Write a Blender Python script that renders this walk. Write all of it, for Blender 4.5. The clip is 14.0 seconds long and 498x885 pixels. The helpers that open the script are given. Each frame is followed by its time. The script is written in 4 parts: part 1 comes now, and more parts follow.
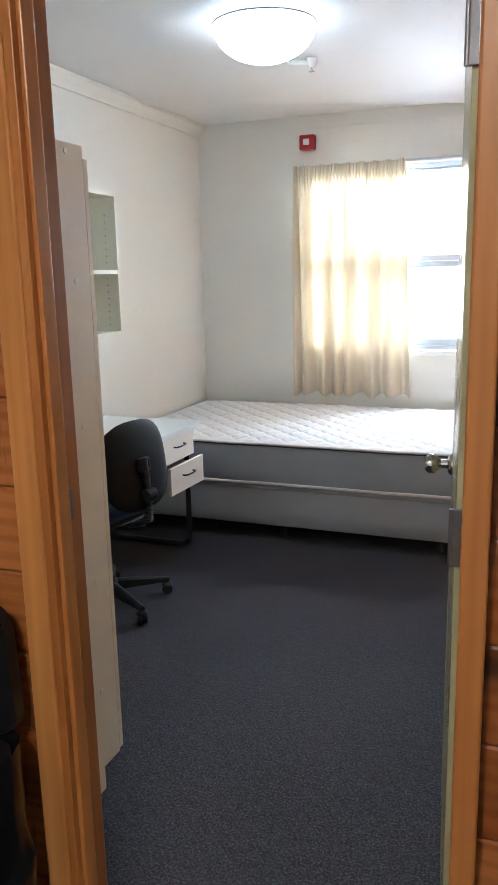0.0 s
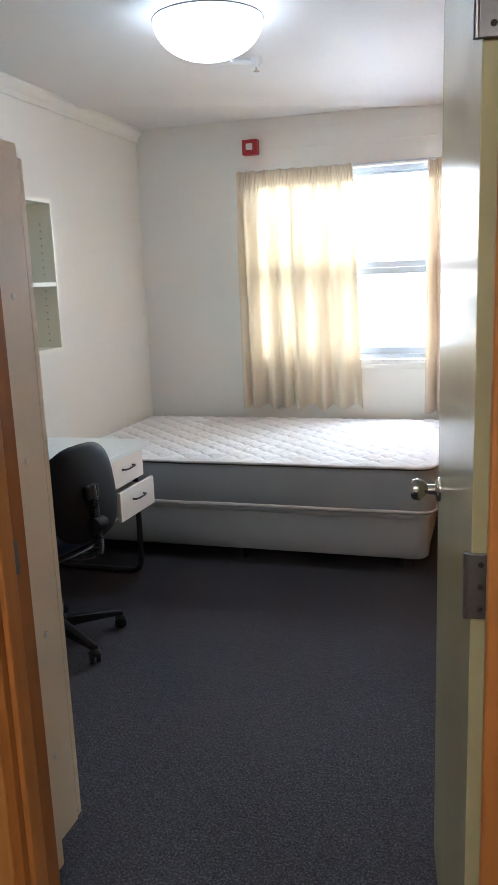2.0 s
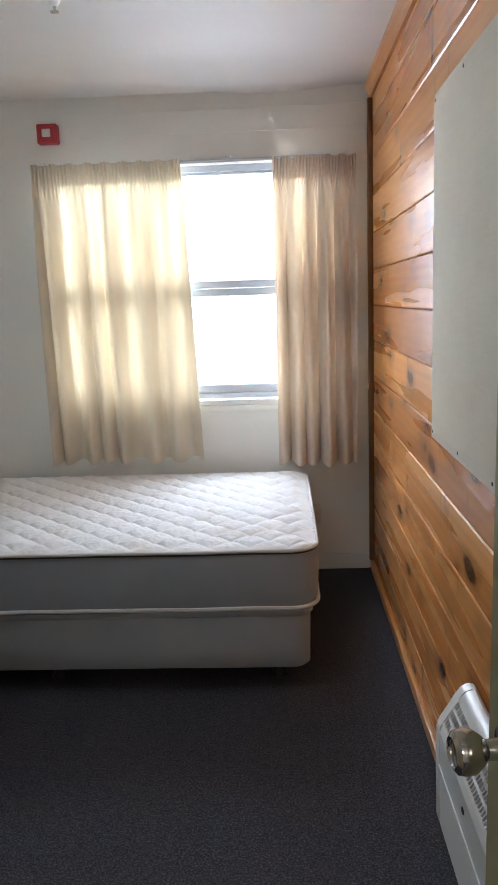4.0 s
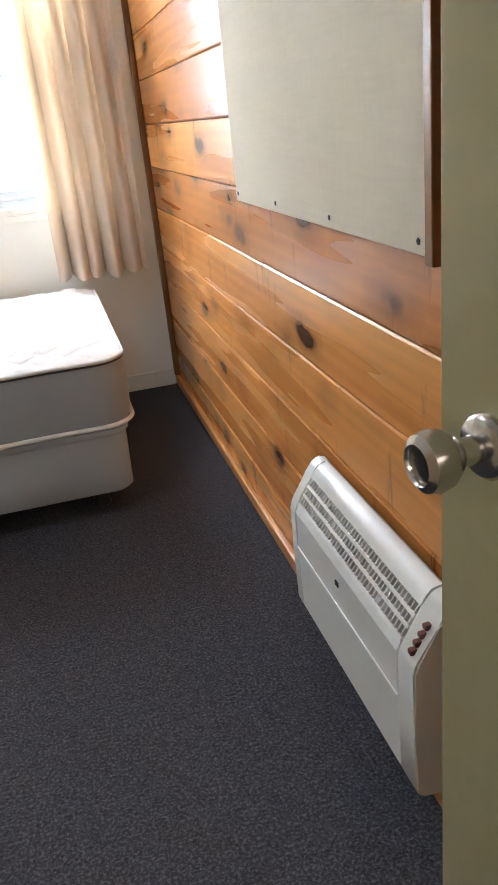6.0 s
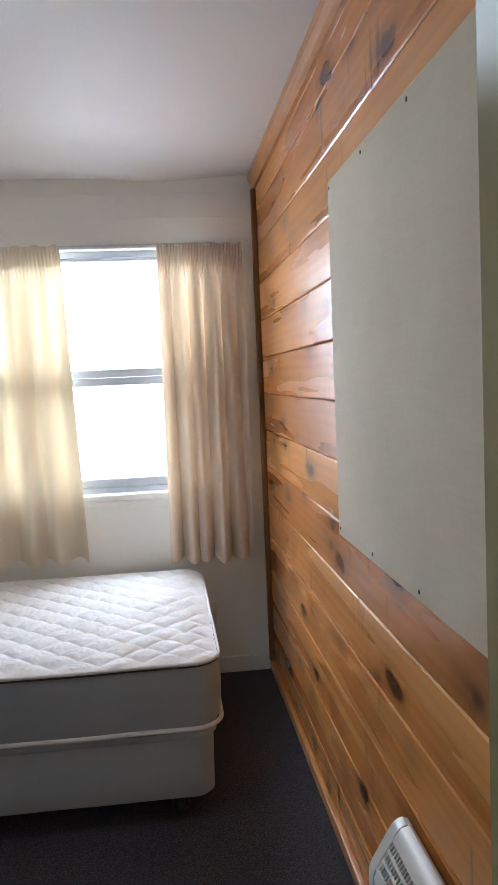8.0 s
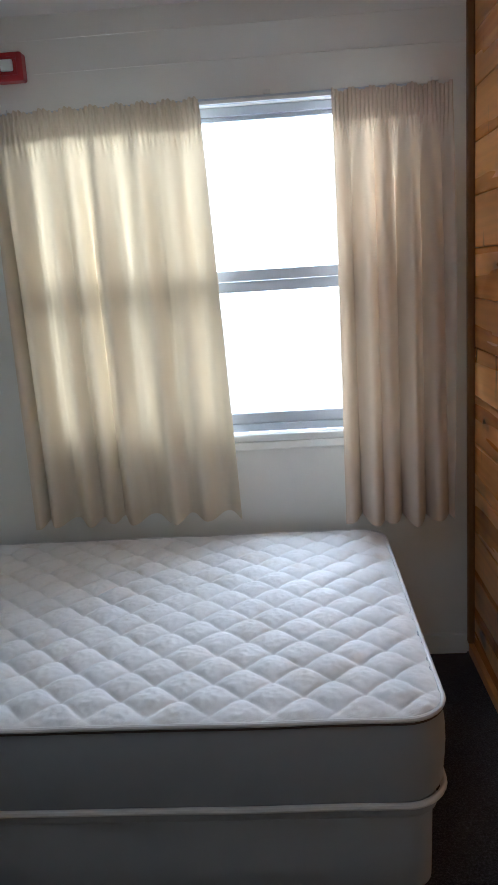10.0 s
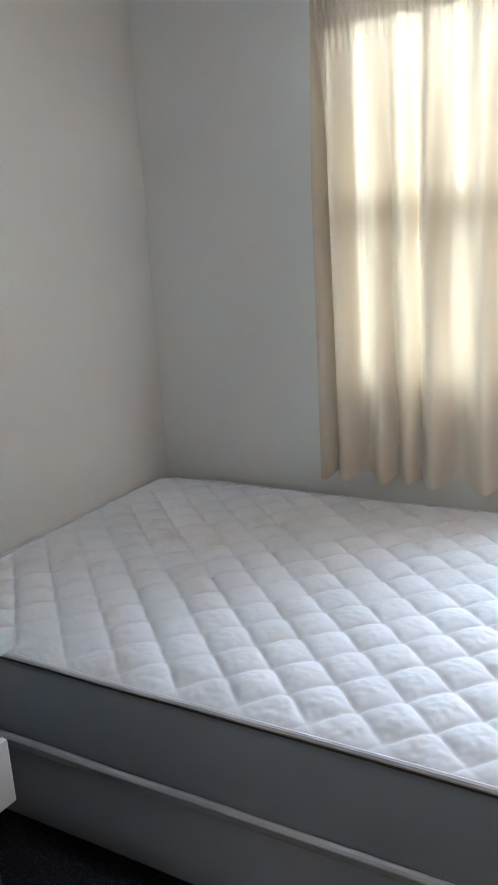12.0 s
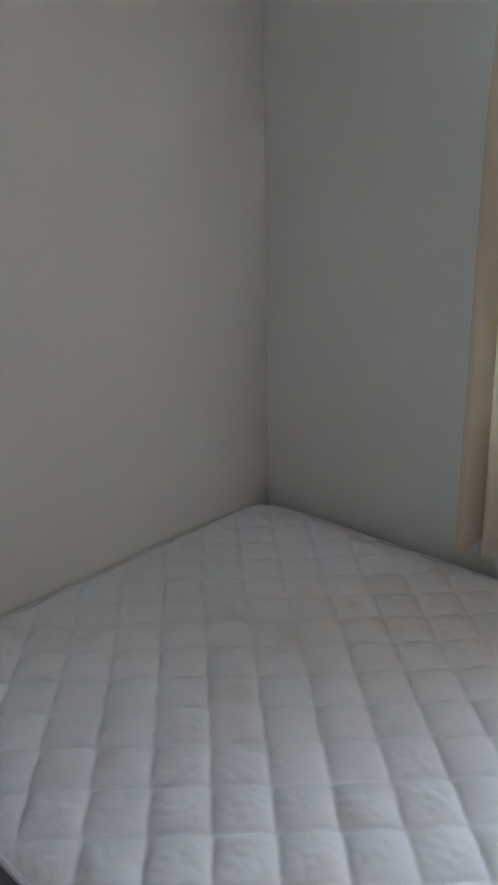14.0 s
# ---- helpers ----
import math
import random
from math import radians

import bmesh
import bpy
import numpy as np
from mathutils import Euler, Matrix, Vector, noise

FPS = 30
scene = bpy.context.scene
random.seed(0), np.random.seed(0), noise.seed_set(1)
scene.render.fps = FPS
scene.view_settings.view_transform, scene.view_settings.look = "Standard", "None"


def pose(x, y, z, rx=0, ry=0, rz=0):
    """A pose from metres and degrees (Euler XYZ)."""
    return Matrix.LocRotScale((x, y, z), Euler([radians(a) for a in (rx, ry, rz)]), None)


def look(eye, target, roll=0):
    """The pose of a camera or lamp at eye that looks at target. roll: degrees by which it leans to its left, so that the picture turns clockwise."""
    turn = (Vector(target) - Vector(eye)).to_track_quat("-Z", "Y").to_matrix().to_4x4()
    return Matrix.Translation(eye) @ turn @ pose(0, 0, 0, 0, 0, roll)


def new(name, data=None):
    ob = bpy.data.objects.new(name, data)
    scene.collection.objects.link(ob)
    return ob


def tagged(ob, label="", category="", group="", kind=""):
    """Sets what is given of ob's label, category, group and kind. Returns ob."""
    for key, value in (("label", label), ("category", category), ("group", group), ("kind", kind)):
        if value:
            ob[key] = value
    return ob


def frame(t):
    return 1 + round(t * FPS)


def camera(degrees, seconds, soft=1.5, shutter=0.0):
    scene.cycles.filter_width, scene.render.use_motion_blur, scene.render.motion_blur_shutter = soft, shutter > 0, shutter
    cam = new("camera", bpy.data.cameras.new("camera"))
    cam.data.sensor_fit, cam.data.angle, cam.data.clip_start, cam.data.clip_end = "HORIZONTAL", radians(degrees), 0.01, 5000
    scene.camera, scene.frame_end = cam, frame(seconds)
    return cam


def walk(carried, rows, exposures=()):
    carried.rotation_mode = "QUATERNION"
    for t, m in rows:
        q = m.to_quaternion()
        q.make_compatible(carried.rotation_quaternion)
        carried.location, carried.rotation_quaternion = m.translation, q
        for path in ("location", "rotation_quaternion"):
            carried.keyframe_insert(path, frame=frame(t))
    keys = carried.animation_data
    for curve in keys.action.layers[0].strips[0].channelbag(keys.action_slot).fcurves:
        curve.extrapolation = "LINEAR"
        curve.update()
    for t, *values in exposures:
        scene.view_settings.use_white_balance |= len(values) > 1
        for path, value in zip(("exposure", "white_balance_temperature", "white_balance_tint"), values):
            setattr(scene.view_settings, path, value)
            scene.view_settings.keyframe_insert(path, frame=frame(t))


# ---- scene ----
cam = camera(35.6, 14.0)
PATH = [
    (0, (-0.021, -0.807, 1.424), (-0.739, 1.012, 1.003), -1.3),
    (0.5, (-0.028, -0.984, 1.418), (-0.693, 0.849, 0.977), -1.5),
    (1, (-0.095, -1.043, 1.418), (-0.691, 0.818, 0.993), -3.3),
    (1.5, (-0.125, -0.874, 1.403), (-0.671, 1.003, 0.983), -3.0),
    (2, (-0.147, -0.633, 1.43), (-0.723, 1.239, 1.026), -2.2),
    (2.2, (-0.181, -0.533, 1.408), (-0.738, 1.349, 1.021), -2.4),
    (2.5, (-0.259, -0.37, 1.418), (-0.729, 1.538, 1.048), -2.7),
    (3, (-0.309, -0.089, 1.421), (-0.661, 1.847, 1.063), -2.3),
    (3.5, (-0.345, 0.14, 1.432), (-0.677, 2.081, 1.081), -1.2),
    (4, (-0.462, 0.324, 1.438), (-0.553, 2.288, 1.071), -2.0),
    (4.2, (-0.468, 0.378, 1.439), (-0.422, 2.341, 1.059), -2.6),
    (6.3, (-0.536, 0.599, 1.201), (-0.097, 2.379, 0.403), -5.2),
    (6.5, (-0.54, 0.557, 1.266), (-0.085, 2.378, 0.577), -4.1),
    (6.8, (-0.518, 0.567, 1.359), (-0.049, 2.439, 0.833), -3.7),
    (7, (-0.516, 0.551, 1.394), (-0.067, 2.436, 0.898), -2.5),
    (7.5, (-0.516, 0.512, 1.44), (-0.152, 2.454, 1.13), -2.3),
    (8, (-0.498, 0.531, 1.455), (-0.279, 2.512, 1.291), -2.5),
    (8.2, (-0.486, 0.574, 1.454), (-0.358, 2.565, 1.306), -2.6),
    (10.5, (-0.7, 1.61, 1.536), (-0.962, 3.531, 1.046), -3.7),
    (11, (-0.712, 1.682, 1.532), (-1.3, 3.532, 1.049), -3.6),
    (11.5, (-0.660, 1.760, 1.434), (-1.619, 3.466, 1.020), -3.0),
    (12, (-0.634, 1.895, 1.403), (-1.584, 3.583, 0.905), -3.3),
    (12.5, (-0.670, 2.121, 1.350), (-1.478, 3.856, 0.772), -3.5),
    (13, (-0.689, 2.295, 1.372), (-1.487, 3.976, 0.64), -2.2),
    (13.5, (-0.668, 2.527, 1.364), (-1.875, 3.964, 0.672), -5.0),
    (14, (-0.852, 2.586, 1.511), (-2.136, 3.972, 0.856), -1.2),
]
EXPOSURES = (
    (0.0, 0.95, 5500, 8), (1.0, 0.9, 5500, 8), (2.0, 0.7, 5550, 9), (3.0, 0.4, 5600, 10), (4.2, 0.2, 5650, 10), (6.3, 1.1, 5950, 11), (7.0, 0.5, 5900, 11),
    (7.5, 0.5, 5800, 11), (8.2, -0.05, 5600, 11), (10.3, -0.5, 5250, 9), (11.0, -0.5, 5200, 9), (11.5, 0.05, 5250, 9), (12.0, 0.15, 5250, 9), (12.5, 0.05, 5250, 9),
    (13.0, -0.5, 5250, 9), (13.5, -0.65, 5250, 9), (14.0, -0.55, 5280, 9),
)
walk(cam, [(t, look(eye, target, roll)) for t, eye, target, roll in PATH], EXPOSURES)

# ---- light ----
world = bpy.data.worlds.new("sky")
scene.world = world
world.use_nodes = True
wt = world.node_tree
sky = wt.nodes.new("ShaderNodeTexSky")
sky.sky_type, sky.sun_disc = "NISHITA", False
sky.sun_elevation, sky.sun_rotation = radians(50), radians(150)
bg = wt.nodes["Background"]
bg.inputs["Strength"].default_value = 0.12
wt.links.new(sky.outputs[0], bg.inputs["Color"])
sun = new("sun", bpy.data.lights.new("sun", "SUN"))
sun.data.energy, sun.data.angle, sun.data.color = 2.0, radians(0.5), (1, 0.95, 0.88)
sun.matrix_world = look((3, -6, 8), (0, 0, 0))
WINDOW_WATTS, BACKDROP, DOME, UNSEEN_LAMP = 125.0, 4.5, 6.5, 43.0
day = new("window_daylight", bpy.data.lights.new("window_daylight", "AREA"))
day.data.shape, day.data.size, day.data.size_y = "RECTANGLE", 1.9, 1.5
day.data.energy, day.data.color = WINDOW_WATTS, (0.90, 0.96, 1.0)
day.matrix_world = look((-0.918, 4.95, 1.95), (-0.918, 3.2, 0.85))

# ---- materials ----


class Nodes:
    """A node material being put together."""

    def __init__(self, name, rough=0.6, metal=0.0, spec=0.5):
        self.m = bpy.data.materials.new(name)
        self.m.use_nodes = True
        self.t = self.m.node_tree
        self.b = self.t.nodes["Principled BSDF"]
        self.b.inputs["Roughness"].default_value = rough
        self.b.inputs["Metallic"].default_value = metal
        self.b.inputs["Specular IOR Level"].default_value = spec
        self.co = None

    def add(self, kind, **values):
        n = self.t.nodes.new(kind)
        for k, v in values.items():
            n.inputs[k].default_value = v
        return n

    def link(self, a, b):
        self.t.links.new(a, b)

    def coords(self, scale=(1, 1, 1), random_shift=False):
        tc = self.add("ShaderNodeTexCoord")
        mp = self.add("ShaderNodeMapping", Scale=scale)
        self.link(tc.outputs["Object"], mp.inputs["Vector"])
        if random_shift:
            info = self.add("ShaderNodeObjectInfo")
            mul = self.add("ShaderNodeVectorMath")
            mul.operation = "SCALE"
            mul.inputs[0].default_value = (17.0, 29.0, 41.0)
            self.link(info.outputs["Random"], mul.inputs["Scale"])
            self.link(mul.outputs[0], mp.inputs["Location"])
        return mp.outputs[0]

    def noise(self, vec, scale, detail=4.0, rough=0.55):
        n = self.add("ShaderNodeTexNoise", Scale=scale, Detail=detail, Roughness=rough)
        self.link(vec, n.inputs["Vector"])
        return n.outputs["Fac"]

    def ramp(self, fac, stops):
        r = self.add("ShaderNodeValToRGB")
        e = r.color_ramp.elements
        while len(e) < len(stops):
            e.new(0.5)
        for el, (p, c) in zip(e, stops):
            el.position, el.color = p, (*c, 1)
        self.link(fac, r.inputs["Fac"])
        return r.outputs["Color"]

    def mix(self, fac, a, b, mode="MIX"):
        n = self.t.nodes.new("ShaderNodeMix")
        n.data_type, n.blend_type = "RGBA", mode
        for sock, v in ((n.inputs["Factor"], fac), (n.inputs["A"], a), (n.inputs["B"], b)):
            if isinstance(v, (int, float)):
                sock.default_value = v
            elif isinstance(v, tuple):
                sock.default_value = (*v, 1)
            else:
                self.link(v, sock)
        return n.outputs["Result"]

    def colour(self, out):
        self.link(out, self.b.inputs["Base Color"])

    def bump(self, fac, strength, distance=0.002):
        n = self.add("ShaderNodeBump", Strength=strength, Distance=distance)
        self.link(fac, n.inputs["Height"])
        self.link(n.outputs[0], self.b.inputs["Normal"])

    def roughness(self, fac, lo, hi):
        n = self.add("ShaderNodeMapRange")
        n.inputs["To Min"].default_value, n.inputs["To Max"].default_value = lo, hi
        self.link(fac, n.inputs["Value"])
        self.link(n.outputs[0], self.b.inputs["Roughness"])


def surface(name, rgb, rough=0.6, metal=0.0, vary=0.12, coarse=1.5, fine=60.0, bump=0.15, spec=0.5):
    """Paint, plastic, metal: a colour that drifts at two scales, with a fine relief."""
    n = Nodes(name, rough, metal, spec)
    v = n.coords()
    a, b = n.noise(v, coarse), n.noise(v, fine, 3)
    lo = tuple(c * (1 - vary) for c in rgb)
    hi = tuple(min(1, c * (1 + vary)) for c in rgb)
    n.colour(n.mix(0.25, n.ramp(a, [(0.3, lo), (0.7, hi)]), n.ramp(b, [(0.35, lo), (0.65, hi)])))
    n.roughness(a, max(0.03, rough * 0.85), min(1, rough * 1.15))
    if bump:
        n.bump(b, bump, 0.001)
    return n.m


def pine(name, axis, tone=1.0, rough=0.3, knots=True, grain=0.16, stain=(1.0, 1.0, 1.0)):
    """Varnished knotty pine with the grain along an axis (0, 1, 2)."""
    n = Nodes(name, rough)
    along = [7.0, 7.0, 7.0]
    along[axis] = 0.45
    v = n.coords(tuple(along), True)
    g1 = n.noise(v, 1.1, 3, 0.5)
    wave = n.add("ShaderNodeTexWave", Scale=1.3, Distortion=4.5, Detail=3.0)
    wave.inputs["Detail Scale"].default_value = 0.8
    wave.bands_direction = "Z" if axis != 2 else "X"
    n.link(v, wave.inputs["Vector"])
    fine = [60.0, 60.0, 60.0]
    fine[axis] = 3.0
    g2 = n.noise(n.coords(tuple(fine), True), 1.0, 2)
    k = tone
    c = n.ramp(g1, [(0.3, (0.44 * k, 0.155 * k, 0.034 * k)), (0.52, (0.62 * k, 0.26 * k, 0.064 * k)), (0.75, (0.72 * k, 0.35 * k, 0.11 * k))])
    c = n.mix(grain, c, n.ramp(wave.outputs["Fac"], [(0.1, (0.34 * k, 0.115 * k, 0.028 * k)), (0.8, (0.66 * k, 0.30 * k, 0.09 * k))]))
    c = n.mix(0.16, c, n.ramp(g2, [(0.35, (0.32 * k, 0.12 * k, 0.03 * k)), (0.6, (0.62 * k, 0.28 * k, 0.08 * k))]))
    info = n.add("ShaderNodeObjectInfo")
    c = n.mix(1.0, c, n.ramp(info.outputs["Random"], [(0.0, (0.74, 0.64, 0.58)), (0.5, (1, 1, 1)), (1.0, (1.16, 1.24, 1.3))]), "MULTIPLY")
    if knots:
        ks = [6.5, 6.5, 6.5]
        ks[axis] = 3.0
        warp = n.noise(n.coords((9, 9, 9), True), 1.0, 2)
        kv = n.coords(tuple(ks), True)
        addv = n.add("ShaderNodeVectorMath")
        addv.operation = "MULTIPLY_ADD"
        n.link(warp, addv.inputs[0])
        addv.inputs[1].default_value = (0.3, 0.3, 0.3)
        n.link(kv, addv.inputs[2])
        vor = n.add("ShaderNodeTexVoronoi", Scale=1.0, Randomness=1.0)
        n.link(addv.outputs[0], vor.inputs["Vector"])
        dark = n.ramp(vor.outputs["Distance"], [(0.0, (1, 1, 1)), (0.14, (0.92, 0.92, 0.92)), (0.21, (0.35, 0.35, 0.35)), (0.42, (0, 0, 0))])
        c = n.mix(dark, c, (0.07 * k, 0.02 * k, 0.006 * k))
        # dark spike knots across the board
        st = [3.4, 3.4, 3.4]
        st[axis] = 18.0
        streak = n.noise(n.coords(tuple(st), True), 0.9, 4, 0.55)
        c = n.mix(n.ramp(streak, [(0.62, (0, 0, 0)), (0.67, (0.3, 0.3, 0.3)), (0.72, (0.85, 0.85, 0.85))]), c, (0.07 * k, 0.02 * k, 0.006 * k))
    n.colour(n.mix(1.0, c, stain, "MULTIPLY"))
    n.roughness(g1, rough * 0.8, rough * 1.25)
    n.b.inputs["Coat Weight"].default_value = 0.0
    n.b.inputs["Coat Roughness"].default_value = 0.16
    return n.m


def carpet():
    n = Nodes("charcoal_carpet", 0.95, 0.0, 0.15)
    v = n.coords()
    a, b, c = n.noise(v, 150.0, 3, 0.85), n.noise(v, 38.0, 4, 0.85), n.noise(v, 1.6, 3)
    col = n.ramp(a, [(0.38, (0.010, 0.010, 0.013)), (0.5, (0.038, 0.037, 0.045)), (0.64, (0.165, 0.16, 0.18))])
    col = n.mix(0.3, col, n.ramp(b, [(0.36, (0.016, 0.016, 0.021)), (0.64, (0.11, 0.107, 0.12))]))
    col = n.mix(0.2, col, n.ramp(c, [(0.3, (0.036, 0.035, 0.041)), (0.7, (0.07, 0.068, 0.078))]))
    n.colour(col)
    n.bump(a, 0.7, 0.004)
    return n.m


def cloth(name, rgb, weave=700.0, rough=0.9, stain=0.1, blotch=0.0):
    n = Nodes(name, rough, 0.0, 0.2)
    v = n.coords()
    a, b, c = n.noise(v, weave, 2), n.noise(v, 9.0, 4), n.noise(v, 2.2, 3)
    lo = tuple(q * (1 - stain) for q in rgb)
    hi = tuple(min(1, q * (1 + stain * 0.6)) for q in rgb)
    col = n.mix(0.5, n.ramp(b, [(0.3, lo), (0.65, hi)]), n.ramp(c, [(0.3, lo), (0.7, hi)]))
    col = n.mix(0.25, col, n.ramp(a, [(0.3, lo), (0.7, hi)]))
    if blotch:
        spot = n.ramp(n.noise(v, 5.5, 4, 0.6), [(0.56, (0, 0, 0)), (0.72, (blotch, blotch, blotch))])
        col = n.mix(spot, col, (0.52, 0.42, 0.30))
    n.colour(col)
    n.b.inputs["Sheen Weight"].default_value = 0.15
    n.bump(a, 0.25, 0.001)
    return n.m


def curtain_cloth(name, rgb, thin=0.045, thick=0.16):
    n = Nodes(name, 0.9, 0.0, 0.1)
    v = n.coords((1, 1, 0.15))
    a = n.noise(n.coords((600, 600, 600)), 1.0, 2)
    c = n.noise(v, 14.0, 3)
    lo, hi = tuple(q * 0.92 for q in rgb), rgb
    col = n.ramp(c, [(0.3, lo), (0.7, hi)])
    n.colour(col)
    n.bump(a, 0.2, 0.001)
    tr = n.add("ShaderNodeBsdfTranslucent")
    n.link(n.mix(1.0, col, (1.0, 0.87, 0.66), "MULTIPLY"), tr.inputs["Color"])
    mixer = n.add("ShaderNodeMixShader")
    # bright and dim fold bands put into the translucency by upright noise, thin to thick
    fold_bands = n.add("ShaderNodeMapRange")
    fold_bands.inputs["From Min"].default_value, fold_bands.inputs["From Max"].default_value = 0.36, 0.62
    fold_bands.inputs["To Min"].default_value, fold_bands.inputs["To Max"].default_value = thin, thick
    n.link(n.noise(n.coords((1, 0.0, 0.035)), 15.0, 2, 0.5), fold_bands.inputs["Value"])
    n.link(fold_bands.outputs[0], mixer.inputs[0])
    n.link(n.b.outputs[0], mixer.inputs[1])
    n.link(tr.outputs[0], mixer.inputs[2])
    n.link(mixer.outputs[0], n.t.nodes["Material Output"].inputs["Surface"])
    return n.m


def hessian():
    n = Nodes("cream_hessian", 0.9, 0.0, 0.2)
    a = n.noise(n.coords((90, 90, 14)), 1.0, 3, 0.7)
    b = n.noise(n.coords((150, 9, 150)), 1.0, 3, 0.7)
    c = n.noise(n.coords(), 2.5, 4)
    col = n.mix(0.5, n.ramp(a, [(0.3, (0.69, 0.61, 0.47)), (0.7, (0.77, 0.68, 0.53))]), n.ramp(b, [(0.3, (0.67, 0.59, 0.45)), (0.7, (0.78, 0.69, 0.54))]))
    col = n.mix(0.35, col, n.ramp(c, [(0.3, (0.52, 0.44, 0.33)), (0.7, (0.71, 0.63, 0.49))]))
    n.colour(col)
    n.bump(b, 0.12, 0.001)
    return n.m


def glow(name, rgb, strength):
    n = Nodes(name, 0.3)
    n.b.inputs["Base Color"].default_value = (0.85, 0.85, 0.85, 1)
    n.b.inputs["Emission Color"].default_value = (*rgb, 1)
    n.b.inputs["Emission Strength"].default_value = strength
    return n.m


def glass():
    n = Nodes("window_glass", 0.0)
    n.b.inputs["Base Color"].default_value = (1, 1, 1, 1)
    n.b.inputs["Transmission Weight"].default_value = 1.0
    n.b.inputs["IOR"].default_value = 1.45
    return n.m


PINE_Y = pine("varnished_pine_wall", 1, 1.2, 0.27)
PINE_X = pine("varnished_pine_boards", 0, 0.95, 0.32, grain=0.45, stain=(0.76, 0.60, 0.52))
PINE_Z = pine("varnished_pine_upright", 2, 1.0, 0.34, knots=False)
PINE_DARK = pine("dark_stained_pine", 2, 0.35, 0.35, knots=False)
PINE_TRIM = pine("pine_trim", 1, 0.95, 0.3, knots=False)
GROOVE = surface("groove_shadow_wood", (0.22, 0.085, 0.025), 0.6)
WALL = surface("cream_wall_paint", (0.81, 0.80, 0.735), 0.55, vary=0.03, coarse=0.9, fine=180, bump=0.12)
WALL_COOL = surface("off_white_wall_paint", (0.81, 0.805, 0.755), 0.5, vary=0.03, coarse=0.9, fine=180, bump=0.12)
CEIL = surface("ceiling_paint", (0.74, 0.72, 0.70), 0.7, vary=0.03, coarse=1.2, fine=120, bump=0.1)
GLOSS_WHITE = surface("gloss_white_paint", (0.78, 0.78, 0.75), 0.35, vary=0.04)
CARPET = carpet()
DOOR_GREEN = surface("olive_door_gloss", (0.47, 0.44, 0.265), 0.22, vary=0.06, coarse=2.0, fine=40, bump=0.06)
DOOR_EDGE = surface("grey_green_door_edge", (0.27, 0.28, 0.22), 0.35, vary=0.1)
STEEL = surface("brushed_steel", (0.55, 0.53, 0.50), 0.22, 1.0, 0.1, 8, 200, 0.05)
DULL_STEEL = surface("dull_steel", (0.24, 0.24, 0.26), 0.45, 1.0, 0.15, 8, 150, 0.1)
ALU = surface("anodised_aluminium", (0.55, 0.59, 0.65), 0.4, 0.3, 0.06, 4, 120, 0.05)
QUILT = cloth("quilted_white_ticking", (0.80, 0.79, 0.775), 900, 0.85, 0.08, 0.35)
GREY_SIDE = cloth("grey_mattress_border", (0.30, 0.322, 0.355), 900, 0.75, 0.06)
BASE_CLOTH = cloth("blue_grey_base_cover", (0.34, 0.362, 0.395), 800, 0.8, 0.06)
PIPING = cloth("pale_piping", (0.68, 0.67, 0.66), 900, 0.8, 0.05)
DARK_PIPING = cloth("brown_piping", (0.07, 0.05, 0.045), 900, 0.8, 0.1)
BLACK = surface("black_plastic", (0.009, 0.009, 0.010), 0.42, vary=0.2, spec=0.3)
BLACK_METAL = surface("black_enamelled_steel", (0.02, 0.021, 0.024), 0.3, vary=0.15)
BAG = surface("black_bin_liner", (0.006, 0.006, 0.0065), 0.2, vary=0.3, bump=0.3, spec=0.4)
CHAIR_BACK = surface("black_chair_shell", (0.005, 0.006, 0.007), 0.5, vary=0.2, spec=0.15)
CHAIR_BLUE = cloth("navy_seat_cloth", (0.02, 0.035, 0.09), 700, 0.95, 0.2)
DESK_TOP = surface("pale_laminate", (0.70, 0.74, 0.72), 0.3, vary=0.03, fine=300, bump=0.03)
DRAWER = surface("cream_laminate", (0.72, 0.67, 0.60), 0.4, vary=0.03)
WARDROBE = surface("beige_laminate", (0.74, 0.62, 0.46), 0.45, vary=0.05)
SHELF = surface("ivory_melamine", (0.82, 0.80, 0.68), 0.4, vary=0.03)
HEATER = surface("white_heater_enamel", (0.74, 0.73, 0.69), 0.32, vary=0.03)
HEATER_DARK = surface("heater_grille_shadow", (0.02, 0.02, 0.02), 0.6)
RED = surface("red_plastic", (0.42, 0.025, 0.03), 0.35, vary=0.1)
LENS = surface("clear_white_lens", (0.78, 0.8, 0.78), 0.2, vary=0.04)
CURTAIN_L = curtain_cloth("cream_curtain_cloth", (0.74, 0.66, 0.53))
CURTAIN_R = curtain_cloth("beige_curtain_cloth", (0.70, 0.60, 0.50))
TAPE_L = curtain_cloth("doubled_cream_curtain_cloth", (0.74, 0.66, 0.53), 0.03, 0.05)
TAPE_R = curtain_cloth("doubled_beige_curtain_cloth", (0.70, 0.60, 0.50), 0.03, 0.05)
HESSIAN = hessian()
GLASS = glass()
DOME_GLOW = glow("lit_glass_dome", (0.86, 0.94, 1.0), DOME)
UNSEEN_LAMP_GLOW = glow("unseen_passage_lamp", (1.0, 0.86, 0.68), UNSEEN_LAMP)
CARD_GREEN = surface("lime_carton", (0.38, 0.50, 0.03), 0.5)
CARD_WHITE = surface("white_carton", (0.45, 0.42, 0.36), 0.55)
PAPER_BROWN = surface("brown_paper", (0.2, 0.1, 0.04), 0.8, vary=0.25)
SCISSOR_BLUE = surface("blue_plastic", (0.02, 0.07, 0.35), 0.35)
SWITCH = surface("brown_rocker_switch", (0.16, 0.05, 0.04), 0.4)
